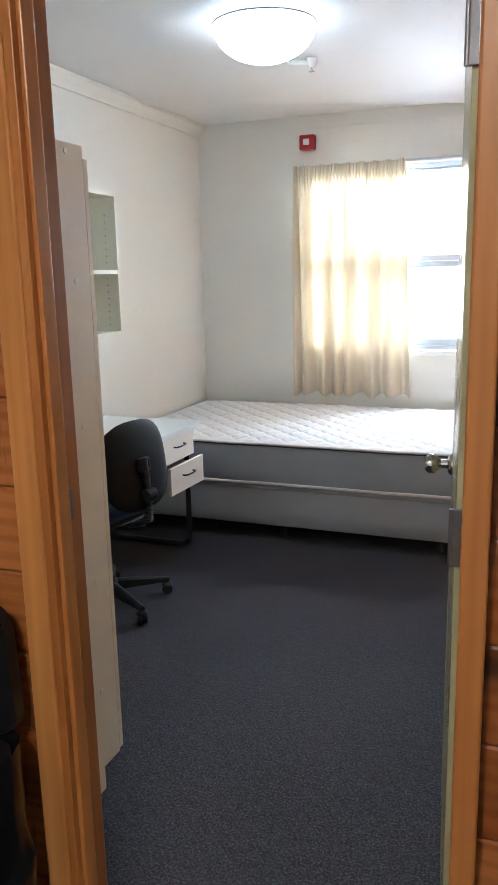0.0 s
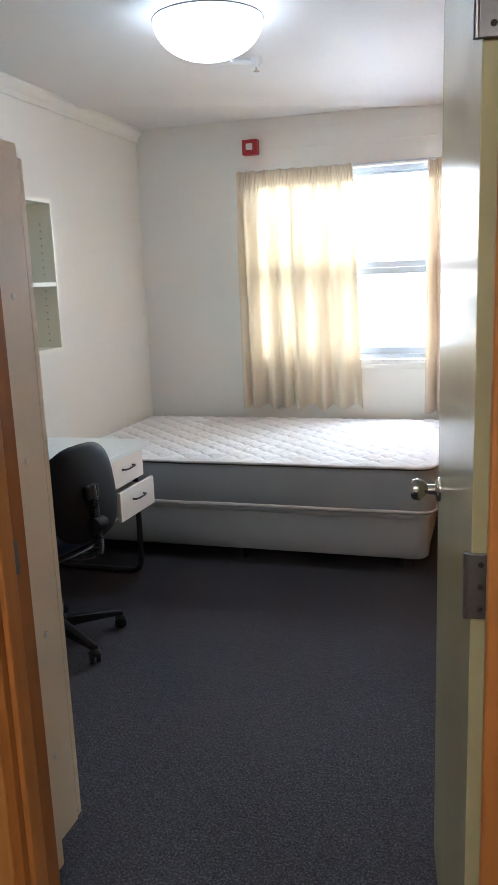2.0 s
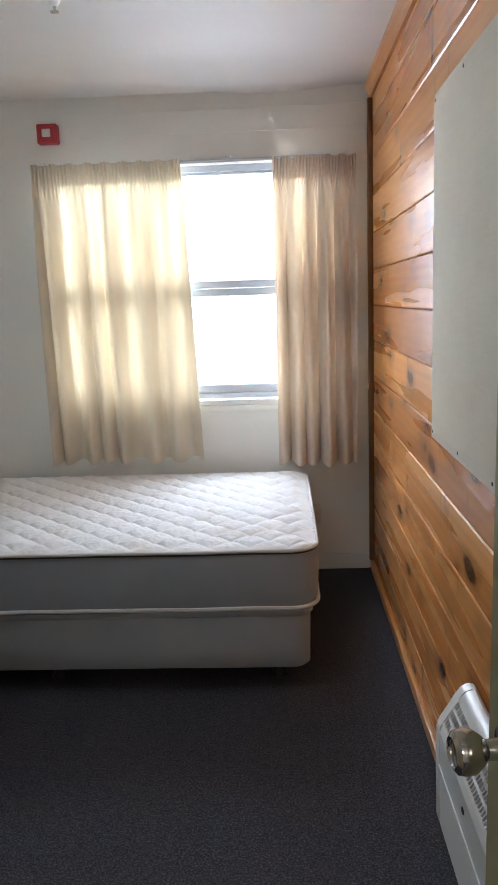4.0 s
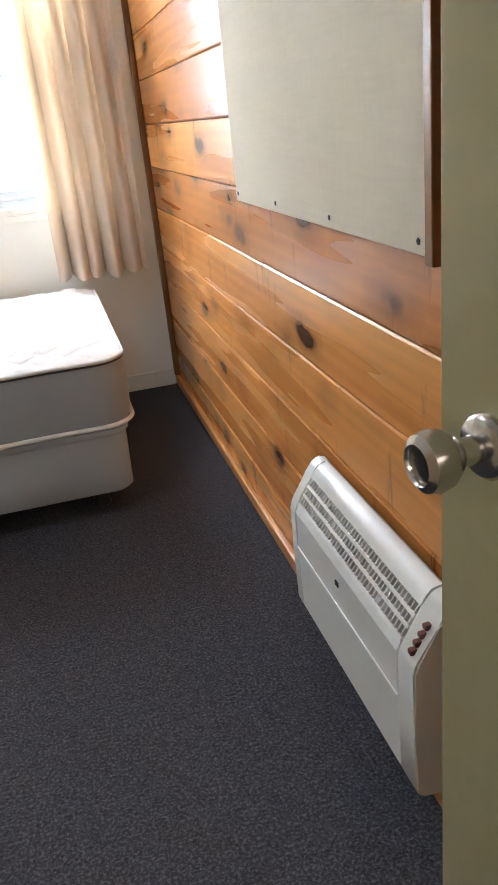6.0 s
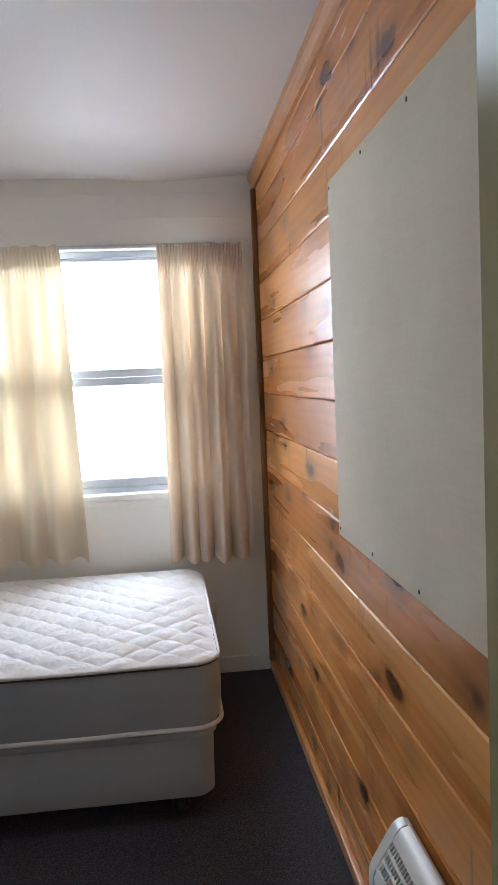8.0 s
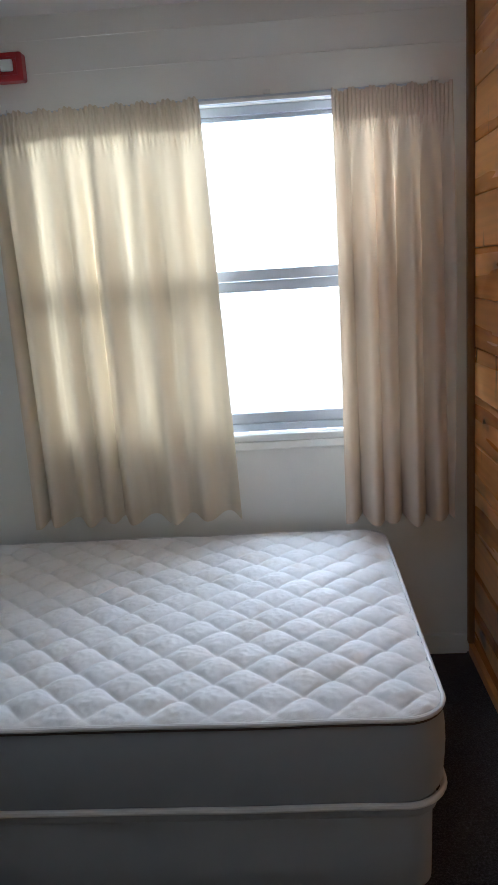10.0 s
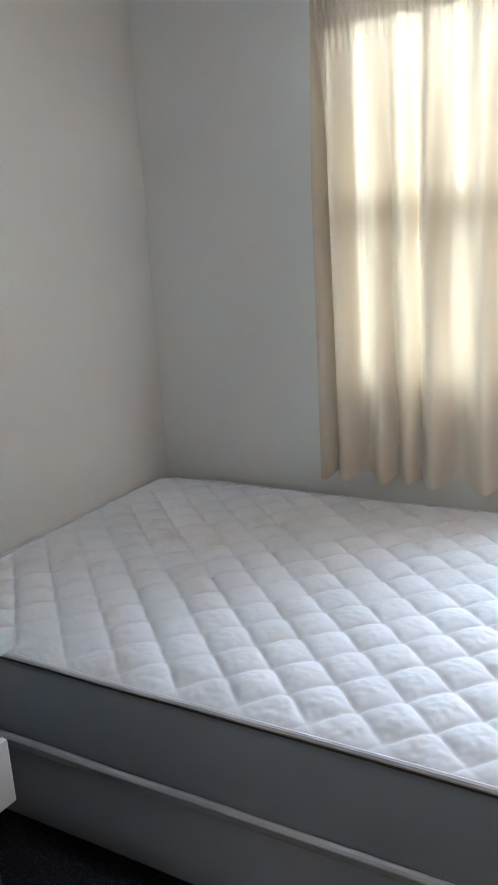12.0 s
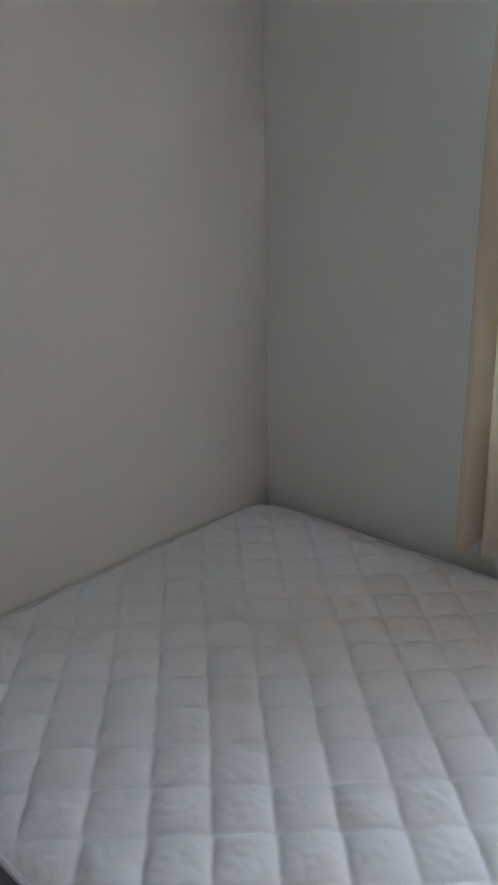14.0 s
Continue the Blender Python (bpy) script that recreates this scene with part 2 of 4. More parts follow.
DARK_HOLE = surface("dark_hole", (0.03, 0.028, 0.025), 0.8)

# ---- building helpers ----


def box(bm, x0, x1, y0, y1, z0, z1, bevel=0.0, segs=2):
    m = Matrix.Translation(((x0 + x1) / 2, (y0 + y1) / 2, (z0 + z1) / 2)) @ Matrix.Diagonal((abs(x1 - x0), abs(y1 - y0), abs(z1 - z0), 1))
    vs = bmesh.ops.create_cube(bm, size=1, matrix=m)["verts"]
    if bevel:
        es = list({e for v in vs for e in v.link_edges})
        bmesh.ops.bevel(bm, geom=es, offset=bevel, segments=segs, affect="EDGES", profile=0.5)
    return bm


def boxed(*args, bevel=0.0, segs=2):
    return box(bmesh.new(), *args, bevel=bevel, segs=segs)


def tube(bm, pts, r, sides=10, closed=False):
    """A round bar along points."""
    pts = [Vector(p) for p in pts]
    rings, count = [], len(pts)
    up = Vector((0, 0, 1))
    for i, p in enumerate(pts):
        a = pts[(i - 1) % count] if closed or i else p
        b = pts[(i + 1) % count] if closed or i < count - 1 else p
        d = (b - a).normalized()
        ref = up if abs(d.z) < 0.95 else Vector((1, 0, 0))
        s = d.cross(ref).normalized()
        u = s.cross(d)
        rings.append([bm.verts.new(p + r * (math.cos(q) * s + math.sin(q) * u)) for q in (math.tau * j / sides for j in range(sides))])
    for i in range(count if closed else count - 1):
        A, B = rings[i], rings[(i + 1) % count]
        for j in range(sides):
            bm.faces.new((A[j], A[(j + 1) % sides], B[(j + 1) % sides], B[j]))
    if not closed:
        bm.faces.new(rings[0])
        bm.faces.new(rings[-1])
    return bm


def lathe(bm, profile, m, sides=24):
    """Turn (radius, height) pairs round the local z of m."""
    rings = []
    for r, h in profile:
        rings.append([bm.verts.new(m @ Vector((r * math.cos(q), r * math.sin(q), h))) for q in (math.tau * j / sides for j in range(sides))])
    for A, B in zip(rings, rings[1:]):
        for j in range(sides):
            bm.faces.new((A[j], A[(j + 1) % sides], B[(j + 1) % sides], B[j]))
    bm.faces.new(rings[0])
    bm.faces.new(rings[-1])
    return bm


def prism(bm, outline, axis, a, b):
    """Extrude a 2D outline along an axis from a to b."""
    def at(p, d):
        q = [p[0], p[1]]
        q.insert(axis, d)
        return q
    A = [bm.verts.new(at(p, a)) for p in outline]
    B = [bm.verts.new(at(p, b)) for p in outline]
    bm.faces.new(A)
    bm.faces.new(B)
    k = len(outline)
    for i in range(k):
        bm.faces.new((A[i], A[(i + 1) % k], B[(i + 1) % k], B[i]))
    return bm


def mesh_of(name, bm, material, smooth=False):
    bmesh.ops.recalc_face_normals(bm, faces=bm.faces[:])
    me = bpy.data.meshes.new(name)
    bm.to_mesh(me)
    bm.free()
    me.materials.append(material)
    if smooth:
        me.shade_smooth()
        me.set_sharp_from_angle(angle=radians(40))
    return me


def thing(name, bm, material, label, category, group="", kind="", smooth=False):
    return tagged(new(name, mesh_of(name, bm, material, smooth)), label, category, group, kind)


def empty(name, label, category, loc=(0, 0, 0), group="", kind=""):
    ob = new(name)
    ob.location = loc
    ob.empty_display_size = 0.1
    return tagged(ob, label, category, group, kind)


def part(name, bm, material, parent, label="", smooth=False):
    """One mesh under a thing, in the thing's own coordinates."""
    ob = new(name, mesh_of(name, bm, material, smooth))
    ob.parent = parent
    if label:
        ob["label"] = label
    return ob


def structure(name, bm, material, label, smooth=False):
    return thing(name, bm, material, label, name.split("_")[0], kind="structure", smooth=smooth)


# ---- the room: right wall x = 0, window wall y = 4.3, left wall x = -2.36, door wall y = 0.40 to 0.48 ----
XL, YW, YD, YC, ZC = -2.36, 4.30, 0.48, 0.40, 2.405
WX0, WX1, WZ0, WZ1 = -1.60, -0.235, 0.925, 2.088
DX0, DX1, DH = -0.905, -0.137, 1.985

floor = structure("floor", boxed(-3.2, 1.4, -2.3, YW + 0.12, -0.12, 0.0), CARPET, "dark charcoal flecked carpet over the whole floor")

bm = bmesh.new()
for a in ((XL - 0.1, WX0, YW, YW + 0.12, 0, ZC + 0.1), (WX1, 0.1, YW, YW + 0.12, 0, ZC + 0.1), (WX0, WX1, YW, YW + 0.12, 0, WZ0 - 0.03), (WX0, WX1, YW, YW + 0.12, WZ1, ZC + 0.1)):
    box(bm, *a)
structure("wall_window", bm, WALL_COOL, "off-white painted wall with the window opening")
structure("wall_left", boxed(XL - 0.1, XL, YC, YW, 0, ZC + 0.1), WALL, "plain cream painted wall")
wall_right = structure("wall_right", boxed(0.018, 0.1, YC, YW, 0, ZC + 0.1), GROOVE, "wall clad in varnished knotty pine boards")
bm = bmesh.new()
for a in ((-3.2, DX0 - 0.02, YC + 0.018, YD, 0, ZC + 0.1), (DX1 + 0.02, 1.4, YC + 0.018, YD, 0, ZC + 0.1), (DX0 - 0.02, DX1 + 0.02, YC + 0.018, YD, DH + 0.02, ZC + 0.1)):
    box(bm, *a)
wall_door = structure("wall_door", bm, WALL, "partition wall with the doorway, pine boards on its passage side")
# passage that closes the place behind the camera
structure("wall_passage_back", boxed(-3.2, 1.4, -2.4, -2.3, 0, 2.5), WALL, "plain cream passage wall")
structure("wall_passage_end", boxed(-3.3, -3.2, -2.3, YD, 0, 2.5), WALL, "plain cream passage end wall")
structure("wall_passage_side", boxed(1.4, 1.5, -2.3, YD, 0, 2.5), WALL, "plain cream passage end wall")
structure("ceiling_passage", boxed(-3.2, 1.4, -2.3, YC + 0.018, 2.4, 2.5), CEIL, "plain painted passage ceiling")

# room ceiling: flat, with a shallow sag running slantwise near the window wall
bm = bmesh.new()
CNX, CNY = 48, 130
under = []
for j in range(CNY + 1):
    y = YD + (YW - YD) * j / CNY
    row = []
    for i in range(CNX + 1):
        x = XL + (0.018 - XL) * i / CNX
        off = (y - 3.44 - (x + 2.36) * 0.45) * 0.91
        z = ZC + 0.02 - 0.024 * math.exp(-(off / 0.10) ** 2) - 0.014 * min(1.0, max(0.0, off / 0.3)) * (x - XL) / 2.36
        row.append(bm.verts.new((x, y, z)))
    under.append(row)
for A_, B_ in zip(under, under[1:]):
    for i in range(CNX):
        bm.faces.new((A_[i], A_[i + 1], B_[i + 1], B_[i]))
rim = under[0] + [row[-1] for row in under[1:]] + under[-1][-2::-1] + [row[0] for row in under[-2:0:-1]]
lid_ring = [bm.verts.new((v.co.x, v.co.y, ZC + 0.1)) for v in rim]
for i in range(len(rim)):
    k = (i + 1) % len(rim)
    bm.faces.new((rim[i], rim[k], lid_ring[k], lid_ring[i]))
bm.faces.new(lid_ring)
structure("ceiling", bm, CEIL, "off-white painted ceiling, dipping near the window wall", smooth=True)

# trims
structure("baseboard_window", boxed(XL, -0.027, YW - 0.014, YW, 0, 0.08, bevel=0.003), GLOSS_WHITE, "white painted skirting board")
structure("baseboard_left", boxed(XL, XL + 0.014, 0.99, YW - 0.014, 0, 0.08, bevel=0.003), GLOSS_WHITE, "white painted skirting board")
structure("baseboard_right", boxed(-0.022, 0.0, YD, YW - 0.014, 0, 0.045, bevel=0.006), PINE_TRIM, "small varnished pine skirting strip")
bm = bmesh.new()
prism(bm, [(XL, ZC - 0.055), (XL + 0.012, ZC - 0.055), (XL + 0.022, ZC - 0.03), (XL + 0.05, ZC), (XL + 0.05, ZC + 0.02), (XL, ZC + 0.02)], 1, YD, YW)
structure("trim_cornice_left", bm, WALL, "small cream cornice moulding")
bm = bmesh.new()
prism(bm, [(0.0, ZC - 0.05), (-0.014, ZC - 0.05), (-0.02, ZC - 0.03), (-0.034, ZC - 0.01), (-0.034, ZC + 0.02), (0.0, ZC + 0.02)], 1, YD, YW)
structure("trim_cornice_right", bm, PINE_TRIM, "varnished pine cornice moulding")
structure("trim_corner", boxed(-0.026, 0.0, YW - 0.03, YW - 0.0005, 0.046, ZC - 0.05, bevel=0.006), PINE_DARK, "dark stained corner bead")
structure("trim_picture_rail", boxed(-1.5, -0.028, YW - 0.004, YW, 2.232, 2.238), WALL_COOL, "thin painted cover strip on the wall")
structure("trim_wall_joint", boxed(-1.62, -0.028, YW - 0.004, YW, 2.340, 2.346), WALL_COOL, "thin painted cover strip near the ceiling")

# doorway lining and architraves
structure("trim_jamb_latch", boxed(DX0 - 0.02, DX0, YC - 0.018, YD + 0.008, 0, DH, bevel=0.002), PINE_Z, "varnished pine door jamb")
structure("trim_jamb_hinge", boxed(DX1, DX1 + 0.02, YC - 0.018, YD - 0.004, 0, DH, bevel=0.002), PINE_Z, "varnished pine door jamb")
structure("trim_jamb_head", boxed(DX0 - 0.02, DX1 + 0.02, YC - 0.018, YD + 0.008, DH, DH + 0.02, bevel=0.002), PINE_X, "varnished pine door head")
structure("trim_stop_latch", boxed(DX0, DX0 + 0.012, YC - 0.004, YC + 0.034, 0, DH, bevel=0.003), PINE_Z, "pine door stop")


def architrave(name, x0, x1, y0, y1):
    bm = bmesh.new()
    box(bm, x0, x1, y0, y1, 0, DH + 0.05, bevel=0.006, segs=3)
    structure(name, bm, PINE_Z, "varnished pine architrave with a rounded edge")


architrave("trim_architrave_latch", DX0 - 0.080, DX0 - 0.021, YC - 0.020, YC - 0.001)
architrave("trim_architrave_hinge", DX1 + 0.0, DX1 + 0.042, YC - 0.040, YC - 0.019)
structure("trim_architrave_head", boxed(DX0 - 0.062, DX1 + 0.042, YC - 0.042, YC - 0.019, DH + 0.05, DH + 0.11, bevel=0.006), PINE_X, "varnished pine head architrave")

# ---- window ----
window = empty("window_1", "aluminium sliding window with bright daylight behind", "window", kind="structure")
WY0, WY1 = 4.335, 4.385
bm = bmesh.new()
for a in ((WX0, WX0 + 0.035, WZ0, WZ1), (WX1 - 0.035, WX1, WZ0, WZ1), (WX0 + 0.035, WX1 - 0.035, WZ1 - 0.03, WZ1), (WX0 + 0.035, WX1 - 0.035, WZ0, WZ0 + 0.03)):
    box(bm, a[0], a[1], WY0, WY1, a[2], a[3], bevel=0.003)
part("window_frame", bm, ALU, window)
bm = boxed(WX0 + 0.035, WX1 - 0.035, WY0 + 0.004, WY1 - 0.006, 1.449, 1.488, bevel=0.003)
part("mid_rail", bm, ALU, window)
part("mid_rail", boxed(WX0 + 0.035, WX1 - 0.035, WY0 - 0.008, WY0 + 0.024, 1.489, 1.528, bevel=0.003), ALU, window)
part("bottom_rail", boxed(WX0 + 0.035, WX1 - 0.035, WY0 + 0.01, WY1 - 0.01, WZ0 + 0.031, WZ0 + 0.072, bevel=0.003), ALU, window)
part("top_rail", boxed(WX0 + 0.035, WX1 - 0.035, WY0 + 0.012, WY1 - 0.01, WZ1 - 0.046, WZ1 - 0.031, bevel=0.003), ALU, window)
for z0, z1 in ((WZ0 + 0.073, 1.448), (1.529, WZ1 - 0.047)):
    pane = part("pane", boxed(WX0 + 0.036, WX1 - 0.036, WY0 + 0.02, WY0 + 0.025, z0, z1), GLASS, window, "clear glass")
    pane.visible_shadow = False
bm = bmesh.new()
box(bm, WX0 - 0.02, WX1 + 0.02, YW - 0.012, WY0 - 0.001, WZ0 - 0.03, WZ0 - 0.002, bevel=0.004)
part("window_sill", bm, GLOSS_WHITE, window, "white painted sill board")
part("sill_apron", boxed(WX0 - 0.01, WX1 + 0.01, YW - 0.012, YW - 0.001, WZ0 - 0.06, WZ0 - 0.031, bevel=0.002), WALL_COOL, window)
part("head_casing", boxed(WX0 - 0.03, WX1 + 0.03, YW - 0.014, YW - 0.001, WZ1 + 0.0, WZ1 + 0.022, bevel=0.003), ALU, window)

backdrop = structure("backdrop", boxed(-6.0, 4.5, 8.0, 8.05, -1.0, 7.0), glow("bright_overcast_sky", (0.92, 0.97, 1.0), BACKDROP), "plain bright white sky outside the window")
structure("ground", boxed(-8, 8, YW + 0.12, 8.0, -1.1, -1.0), surface("pale_concrete", (0.4, 0.4, 0.38), 0.9), "plain pale ground outside the window")

# ---- curtains ----


def curtain(name, x_top, x_bot, z0, z1, folds, amp, y_hang, materials, label, seed):
    """A gathered curtain: pencil-pleated heading tape, folds of uneven width and depth, a scalloped hem."""
    rng = random.Random(seed)
    phase = [rng.uniform(0, 6.28) for _ in range(6)]
    cuts = [0.0]
    while cuts[-1] < 1.0:
        cuts.append(cuts[-1] + rng.uniform(0.55, 1.5) / folds)
    cuts = [c / cuts[-1] for c in cuts]
    depth = [rng.uniform(0.55, 1.25) for _ in cuts]
    cloth_, tape_ = materials
    nx, nz = 260, 60
    verts, faces = [], []
    for j in range(nz + 1):
        v = j / nz
        for i in range(nx + 1):
            u = i / nx
            du = min(0.9999, max(0.0, u + 0.03 * noise.noise(Vector((u * 2.1, v * 0.9, phase[0]))) * v))
            k = max(n for n, c in enumerate(cuts[:-1]) if c <= du)
            f = (du - cuts[k]) / (cuts[k + 1] - cuts[k])
            w = math.cos(math.tau * f) + 0.25 * math.cos(2 * math.tau * f)
            w *= depth[k] if f > 0.5 else depth[k - 1] * (1 - 2 * f) + depth[k] * 2 * f
            w2 = 0.35 * noise.noise(Vector((du * folds * 2.6, v * 0.7, phase[3])))
            head = max(0.0, 1 - v / 0.085)
            open_ = min(1.0, max(0.0, (v - 0.05) / 0.3)) ** 0.8
            pinch = 0.0055 * math.sin(6.28 * folds * 6.3 * u + phase[4]) * min(1.0, max(0.0, 1.6 - v / 0.075))
            y = y_hang - 0.01 * v - amp * (0.08 + 0.92 * open_) * (w + w2) + pinch
            y = min(y, 4.283)
            xa = x_top[0] + (x_top[1] - x_top[0]) * u
            xb = x_bot[0] + (x_bot[1] - x_bot[0]) * u
            x = xa + (xb - xa) * v ** 0.8 + 0.35 * amp * open_ * math.sin(6.28 * f)
            z = z1 + (z0 - z1) * v - 0.013 * v * w + 0.006 * (1 - v) * math.sin(6.28 * u * folds * 1.3 + phase[5])
            if head > 0.9:
                z += 0.003 * math.sin(6.28 * folds * 6.3 * u)
            verts.append((x, y, z))
    for j in range(nz):
        for i in range(nx):
            a = j * (nx + 1) + i
            faces.append((a, a + 1, a + nx + 2, a + nx + 1))
    ob = empty(name, label, "curtain", group="curtains at the window")
    for nm, lo, hi, mat in (("heading_tape", 0, 4, tape_), ("drape", 4, nz - 1, cloth_), ("hem", nz - 1, nz, tape_)):
        me = bpy.data.meshes.new(nm)
        keep = [f for f in faces if lo <= f[0] // (nx + 1) < hi]
        used = sorted({i for f in keep for i in f})
        idx = {k: n for n, k in enumerate(used)}
        me.from_pydata([verts[k] for k in used], [], [tuple(idx[k] for k in f) for f in keep])
        me.materials.append(mat)
        me.shade_smooth()
        o = new(nm, me)
        o.parent = ob
    return ob


curtain("curtain", (-1.665, -0.932), (-1.66, -0.868), 0.63, 2.105, 6.5, 0.028, 4.250, (CURTAIN_L, TAPE_L), "cream cotton curtain, drawn half across and glowing with daylight", 3)
curtain("curtain", (-0.485, -0.088), (-0.49, -0.085), 0.61, 2.09, 4.6, 0.056, 4.206, (CURTAIN_R, TAPE_R), "beige cotton curtain, bunched in deep folds at the window", 8)
track = empty("curtain_track", "thin white metal curtain track above the window", "curtain track")
part("rail", boxed(-1.68, -0.075, 4.2735, 4.2845, 2.088, 2.1, bevel=0.002), GLOSS_WHITE, track)
for x in (-1.62, -0.7, -0.13):
    part("bracket", boxed(x - 0.012, x + 0.012, 4.285, YW - 0.001, 2.111, 2.125, bevel=0.002), GLOSS_WHITE, track)

# ---- door ----
door = empty("door_1", "olive green painted door standing open into the room", "door", (DX1 - 0.022, YD + 0.002, 0), kind="structure")
door.rotation_euler = (0, 0, radians(7.3))
LEAF = 0.655
part("door_leaf", boxed(0.001, 0.037, 0.004, LEAF, 0.012, 1.965, bevel=0.002), DOOR_GREEN, door)
for z in (1.773, 0.982, 0.186):
    h = part("hinge", boxed(-0.004, 0.030, -0.004, 0.0035, z - 0.05, z + 0.05, bevel=0.001), DULL_STEEL, door, "steel butt hinge")
    part("pin", lathe(bmesh.new(), [(0.005, -0.05), (0.005, 0.05)], Matrix.Translation((-0.006, 0.001, z)), 12), DULL_STEEL, h)
    for dz in (-0.034, 0, 0.034):
        part("screw", lathe(bmesh.new(), [(0.0045, 0), (0.003, 0.0015)], Matrix.Translation((0.014, -0.004, z + dz)) @ pose(0, 0, 0, 90, 0, 0), 10), DARK_HOLE, h)
KNOB = [(0.0267, 0.0000), (0.0267, 0.0036), (0.0224, 0.0090), (0.0116, 0.0117), (0.0108, 0.0270), (0.0163, 0.0324), (0.0228, 0.0414), (0.0245, 0.0504), (0.0224, 0.0594), (0.0163, 0.0639), (0.0146, 0.0621), (0.0142, 0.0594), (0.0034, 0.0594)]
for x, ry in ((0.001, -90), (0.037, 90)):
    part("door_knob", lathe(bmesh.new(), KNOB, Matrix.Translation((x, LEAF - 0.060, 0.966)) @ pose(0, 0, 0, 0, ry, 0), 32), STEEL, door, "brushed steel door knob with round rose", smooth=True)
part("latch_plate", boxed(0.008, 0.030, LEAF, LEAF + 0.002, 0.955, 1.015), DULL_STEEL, door)
strike = thing("strike_plate", boxed(DX0, DX0 + 0.002, YD - 0.05, YD - 0.022, 0.955, 1.015), DULL_STEEL, "small dark steel strike plate on the door jamb", "strike plate")

# ---- bed ----
BX0, BX1, BY0, BY1 = -2.345, -0.352, 2.985, 4.245


def outline(x0, x1, y0, y1, r, n=8):
    pts = []
    for cx, cy, a0 in ((x1 - r, y0 + r, -90), (x1 - r, y1 - r, 0), (x0 + r, y1 - r, 90), (x0 + r, y0 + r, 180)):
        for k in range(n + 1):
            q = radians(a0 + 90 * k / n)
            pts.append((cx + r * math.cos(q), cy + r * math.sin(q)))
    return pts


def slab(bm, pts, rows):
    """Stacked outlines: (inset, z) from below to above, capped at both ends."""
    cx = sum(p[0] for p in pts) / len(pts)
    cy = sum(p[1] for p in pts) / len(pts)
    rings = []
    for inset, z in rows:
        ring = []
        for x, y in pts:
            d = Vector((cx - x, cy - y))
            d = Vector((math.copysign(min(1, abs(d.x)), d.x), math.copysign(min(1, abs(d.y)), d.y)))
            ring.append(bm.verts.new((x + inset * d.x, y + inset * d.y, z)))
        rings.append(ring)
    k = len(pts)
    for A, B in zip(rings, rings[1:]):
        for i in range(k):
            bm.faces.new((A[i], A[(i + 1) % k], B[(i + 1) % k], B[i]))
    bm.faces.new(rings[0])
    bm.faces.new(rings[-1])
    return bm


def wobble(bm, amount, scale):
    for v in bm.verts:
        v.co += amount * noise.noise_vector(v.co * scale)
    return bm


def dense(pts, step=0.06):
    out = []
    for a, b in zip(pts, pts[1:] + pts[:1]):
        d = math.dist(a, b)
        k = max(1, int(d / step))
        out += [(a[0] + (b[0] - a[0]) * i / k, a[1] + (b[1] - a[1]) * i / k) for i in range(k)]
    return out


mattress = empty("mattress", "bare quilted white mattress with grey sides on a bed base", "mattress")
MO = dense(outline(BX0, BX1, BY0, BY1, 0.097))
bm = slab(bmesh.new(), MO, [(0.010, 0.327), (0.002, 0.342), (-0.003, 0.40), (-0.005, 0.445), (-0.003, 0.49), (0.001, 0.533), (0.006, 0.544)])
part("border", wobble(bm, 0.003, 7.0), GREY_SIDE, mattress, "grey knitted mattress border", smooth=True)
NX, NY, PX, PY = 440, 280, 0.1438, 0.138
verts, faces = [], []
RC = 0.10
for j in range(NY + 1):
    y = BY0 + (BY1 - BY0) * j / NY
    e = max(0.0, RC - min(y - BY0, BY1 - y))
    cut = RC - math.sqrt(max(0.0, RC * RC - e * e))
    for i in range(NX + 1):
        x = BX0 + cut + (BX1 - BX0 - 2 * cut) * i / NX
        xh, yh = (x + 1.031) / PX, (y - 3.012) / PY
        bend = -0.012 * math.sin(2 * math.tau * xh) + 0.03 * noise.noise(Vector((x * 2.3, y * 2.3, 7.0)))
        u, v = xh + yh + bend, xh - yh + bend
        puff = (abs(math.sin(math.pi * u)) * abs(math.sin(math.pi * v))) ** 0.36
        edge = min(x - BX0 - cut, BX1 - cut - x, y - BY0, BY1 - y)
        ease = min(1.0, max(0.0, edge / 0.075))
        drop = 0.005 * (1 - min(1.0, max(0.0, edge) / 0.03)) ** 2
        wrinkle = 0.0024 * noise.noise(Vector((x * 31, y * 31, 0.3))) + 0.0022 * noise.noise(Vector((x * 75, y * 75, 4.1)))
        sag = 0.006 * noise.noise(Vector((x * 1.7, y * 1.7, 2.0)))
        z = 0.547 + 0.020 * puff * (0.12 + 0.88 * ease) + wrinkle * puff + sag * ease - drop
        verts.append((x, y, z))
for j in range(NY):
    for i in range(NX):
        a = j * (NX + 1) + i
        faces.append((a, a + 1, a + NX + 2, a + NX + 1))
me = bpy.data.meshes.new("quilted_top")
me.from_pydata(verts, [], faces)
me.materials.append(QUILT)
me.shade_smooth()
top = new("quilted_top", me)
top.parent = mattress
top["label"] = "white diamond-quilted mattress top"
for z, r, grow, mat, nm in ((0.5425, 0.0065, 0.0015, PIPING, "piping"), (0.534, 0.0045, 0.001, DARK_PIPING, "piping"), (0.326, 0.008, 0.002, PIPING, "piping")):
    pts = [(x, y, z + 0.003 * noise.noise(Vector((x * 4, y * 4, z)))) for x, y in dense(outline(BX0 - grow, BX1 + grow, BY0 - grow, BY1 + grow, 0.099))]
    part(nm, tube(bmesh.new(), pts, r, 8, True), mat, mattress, "dark brown piping" if mat is DARK_PIPING else "", smooth=True)

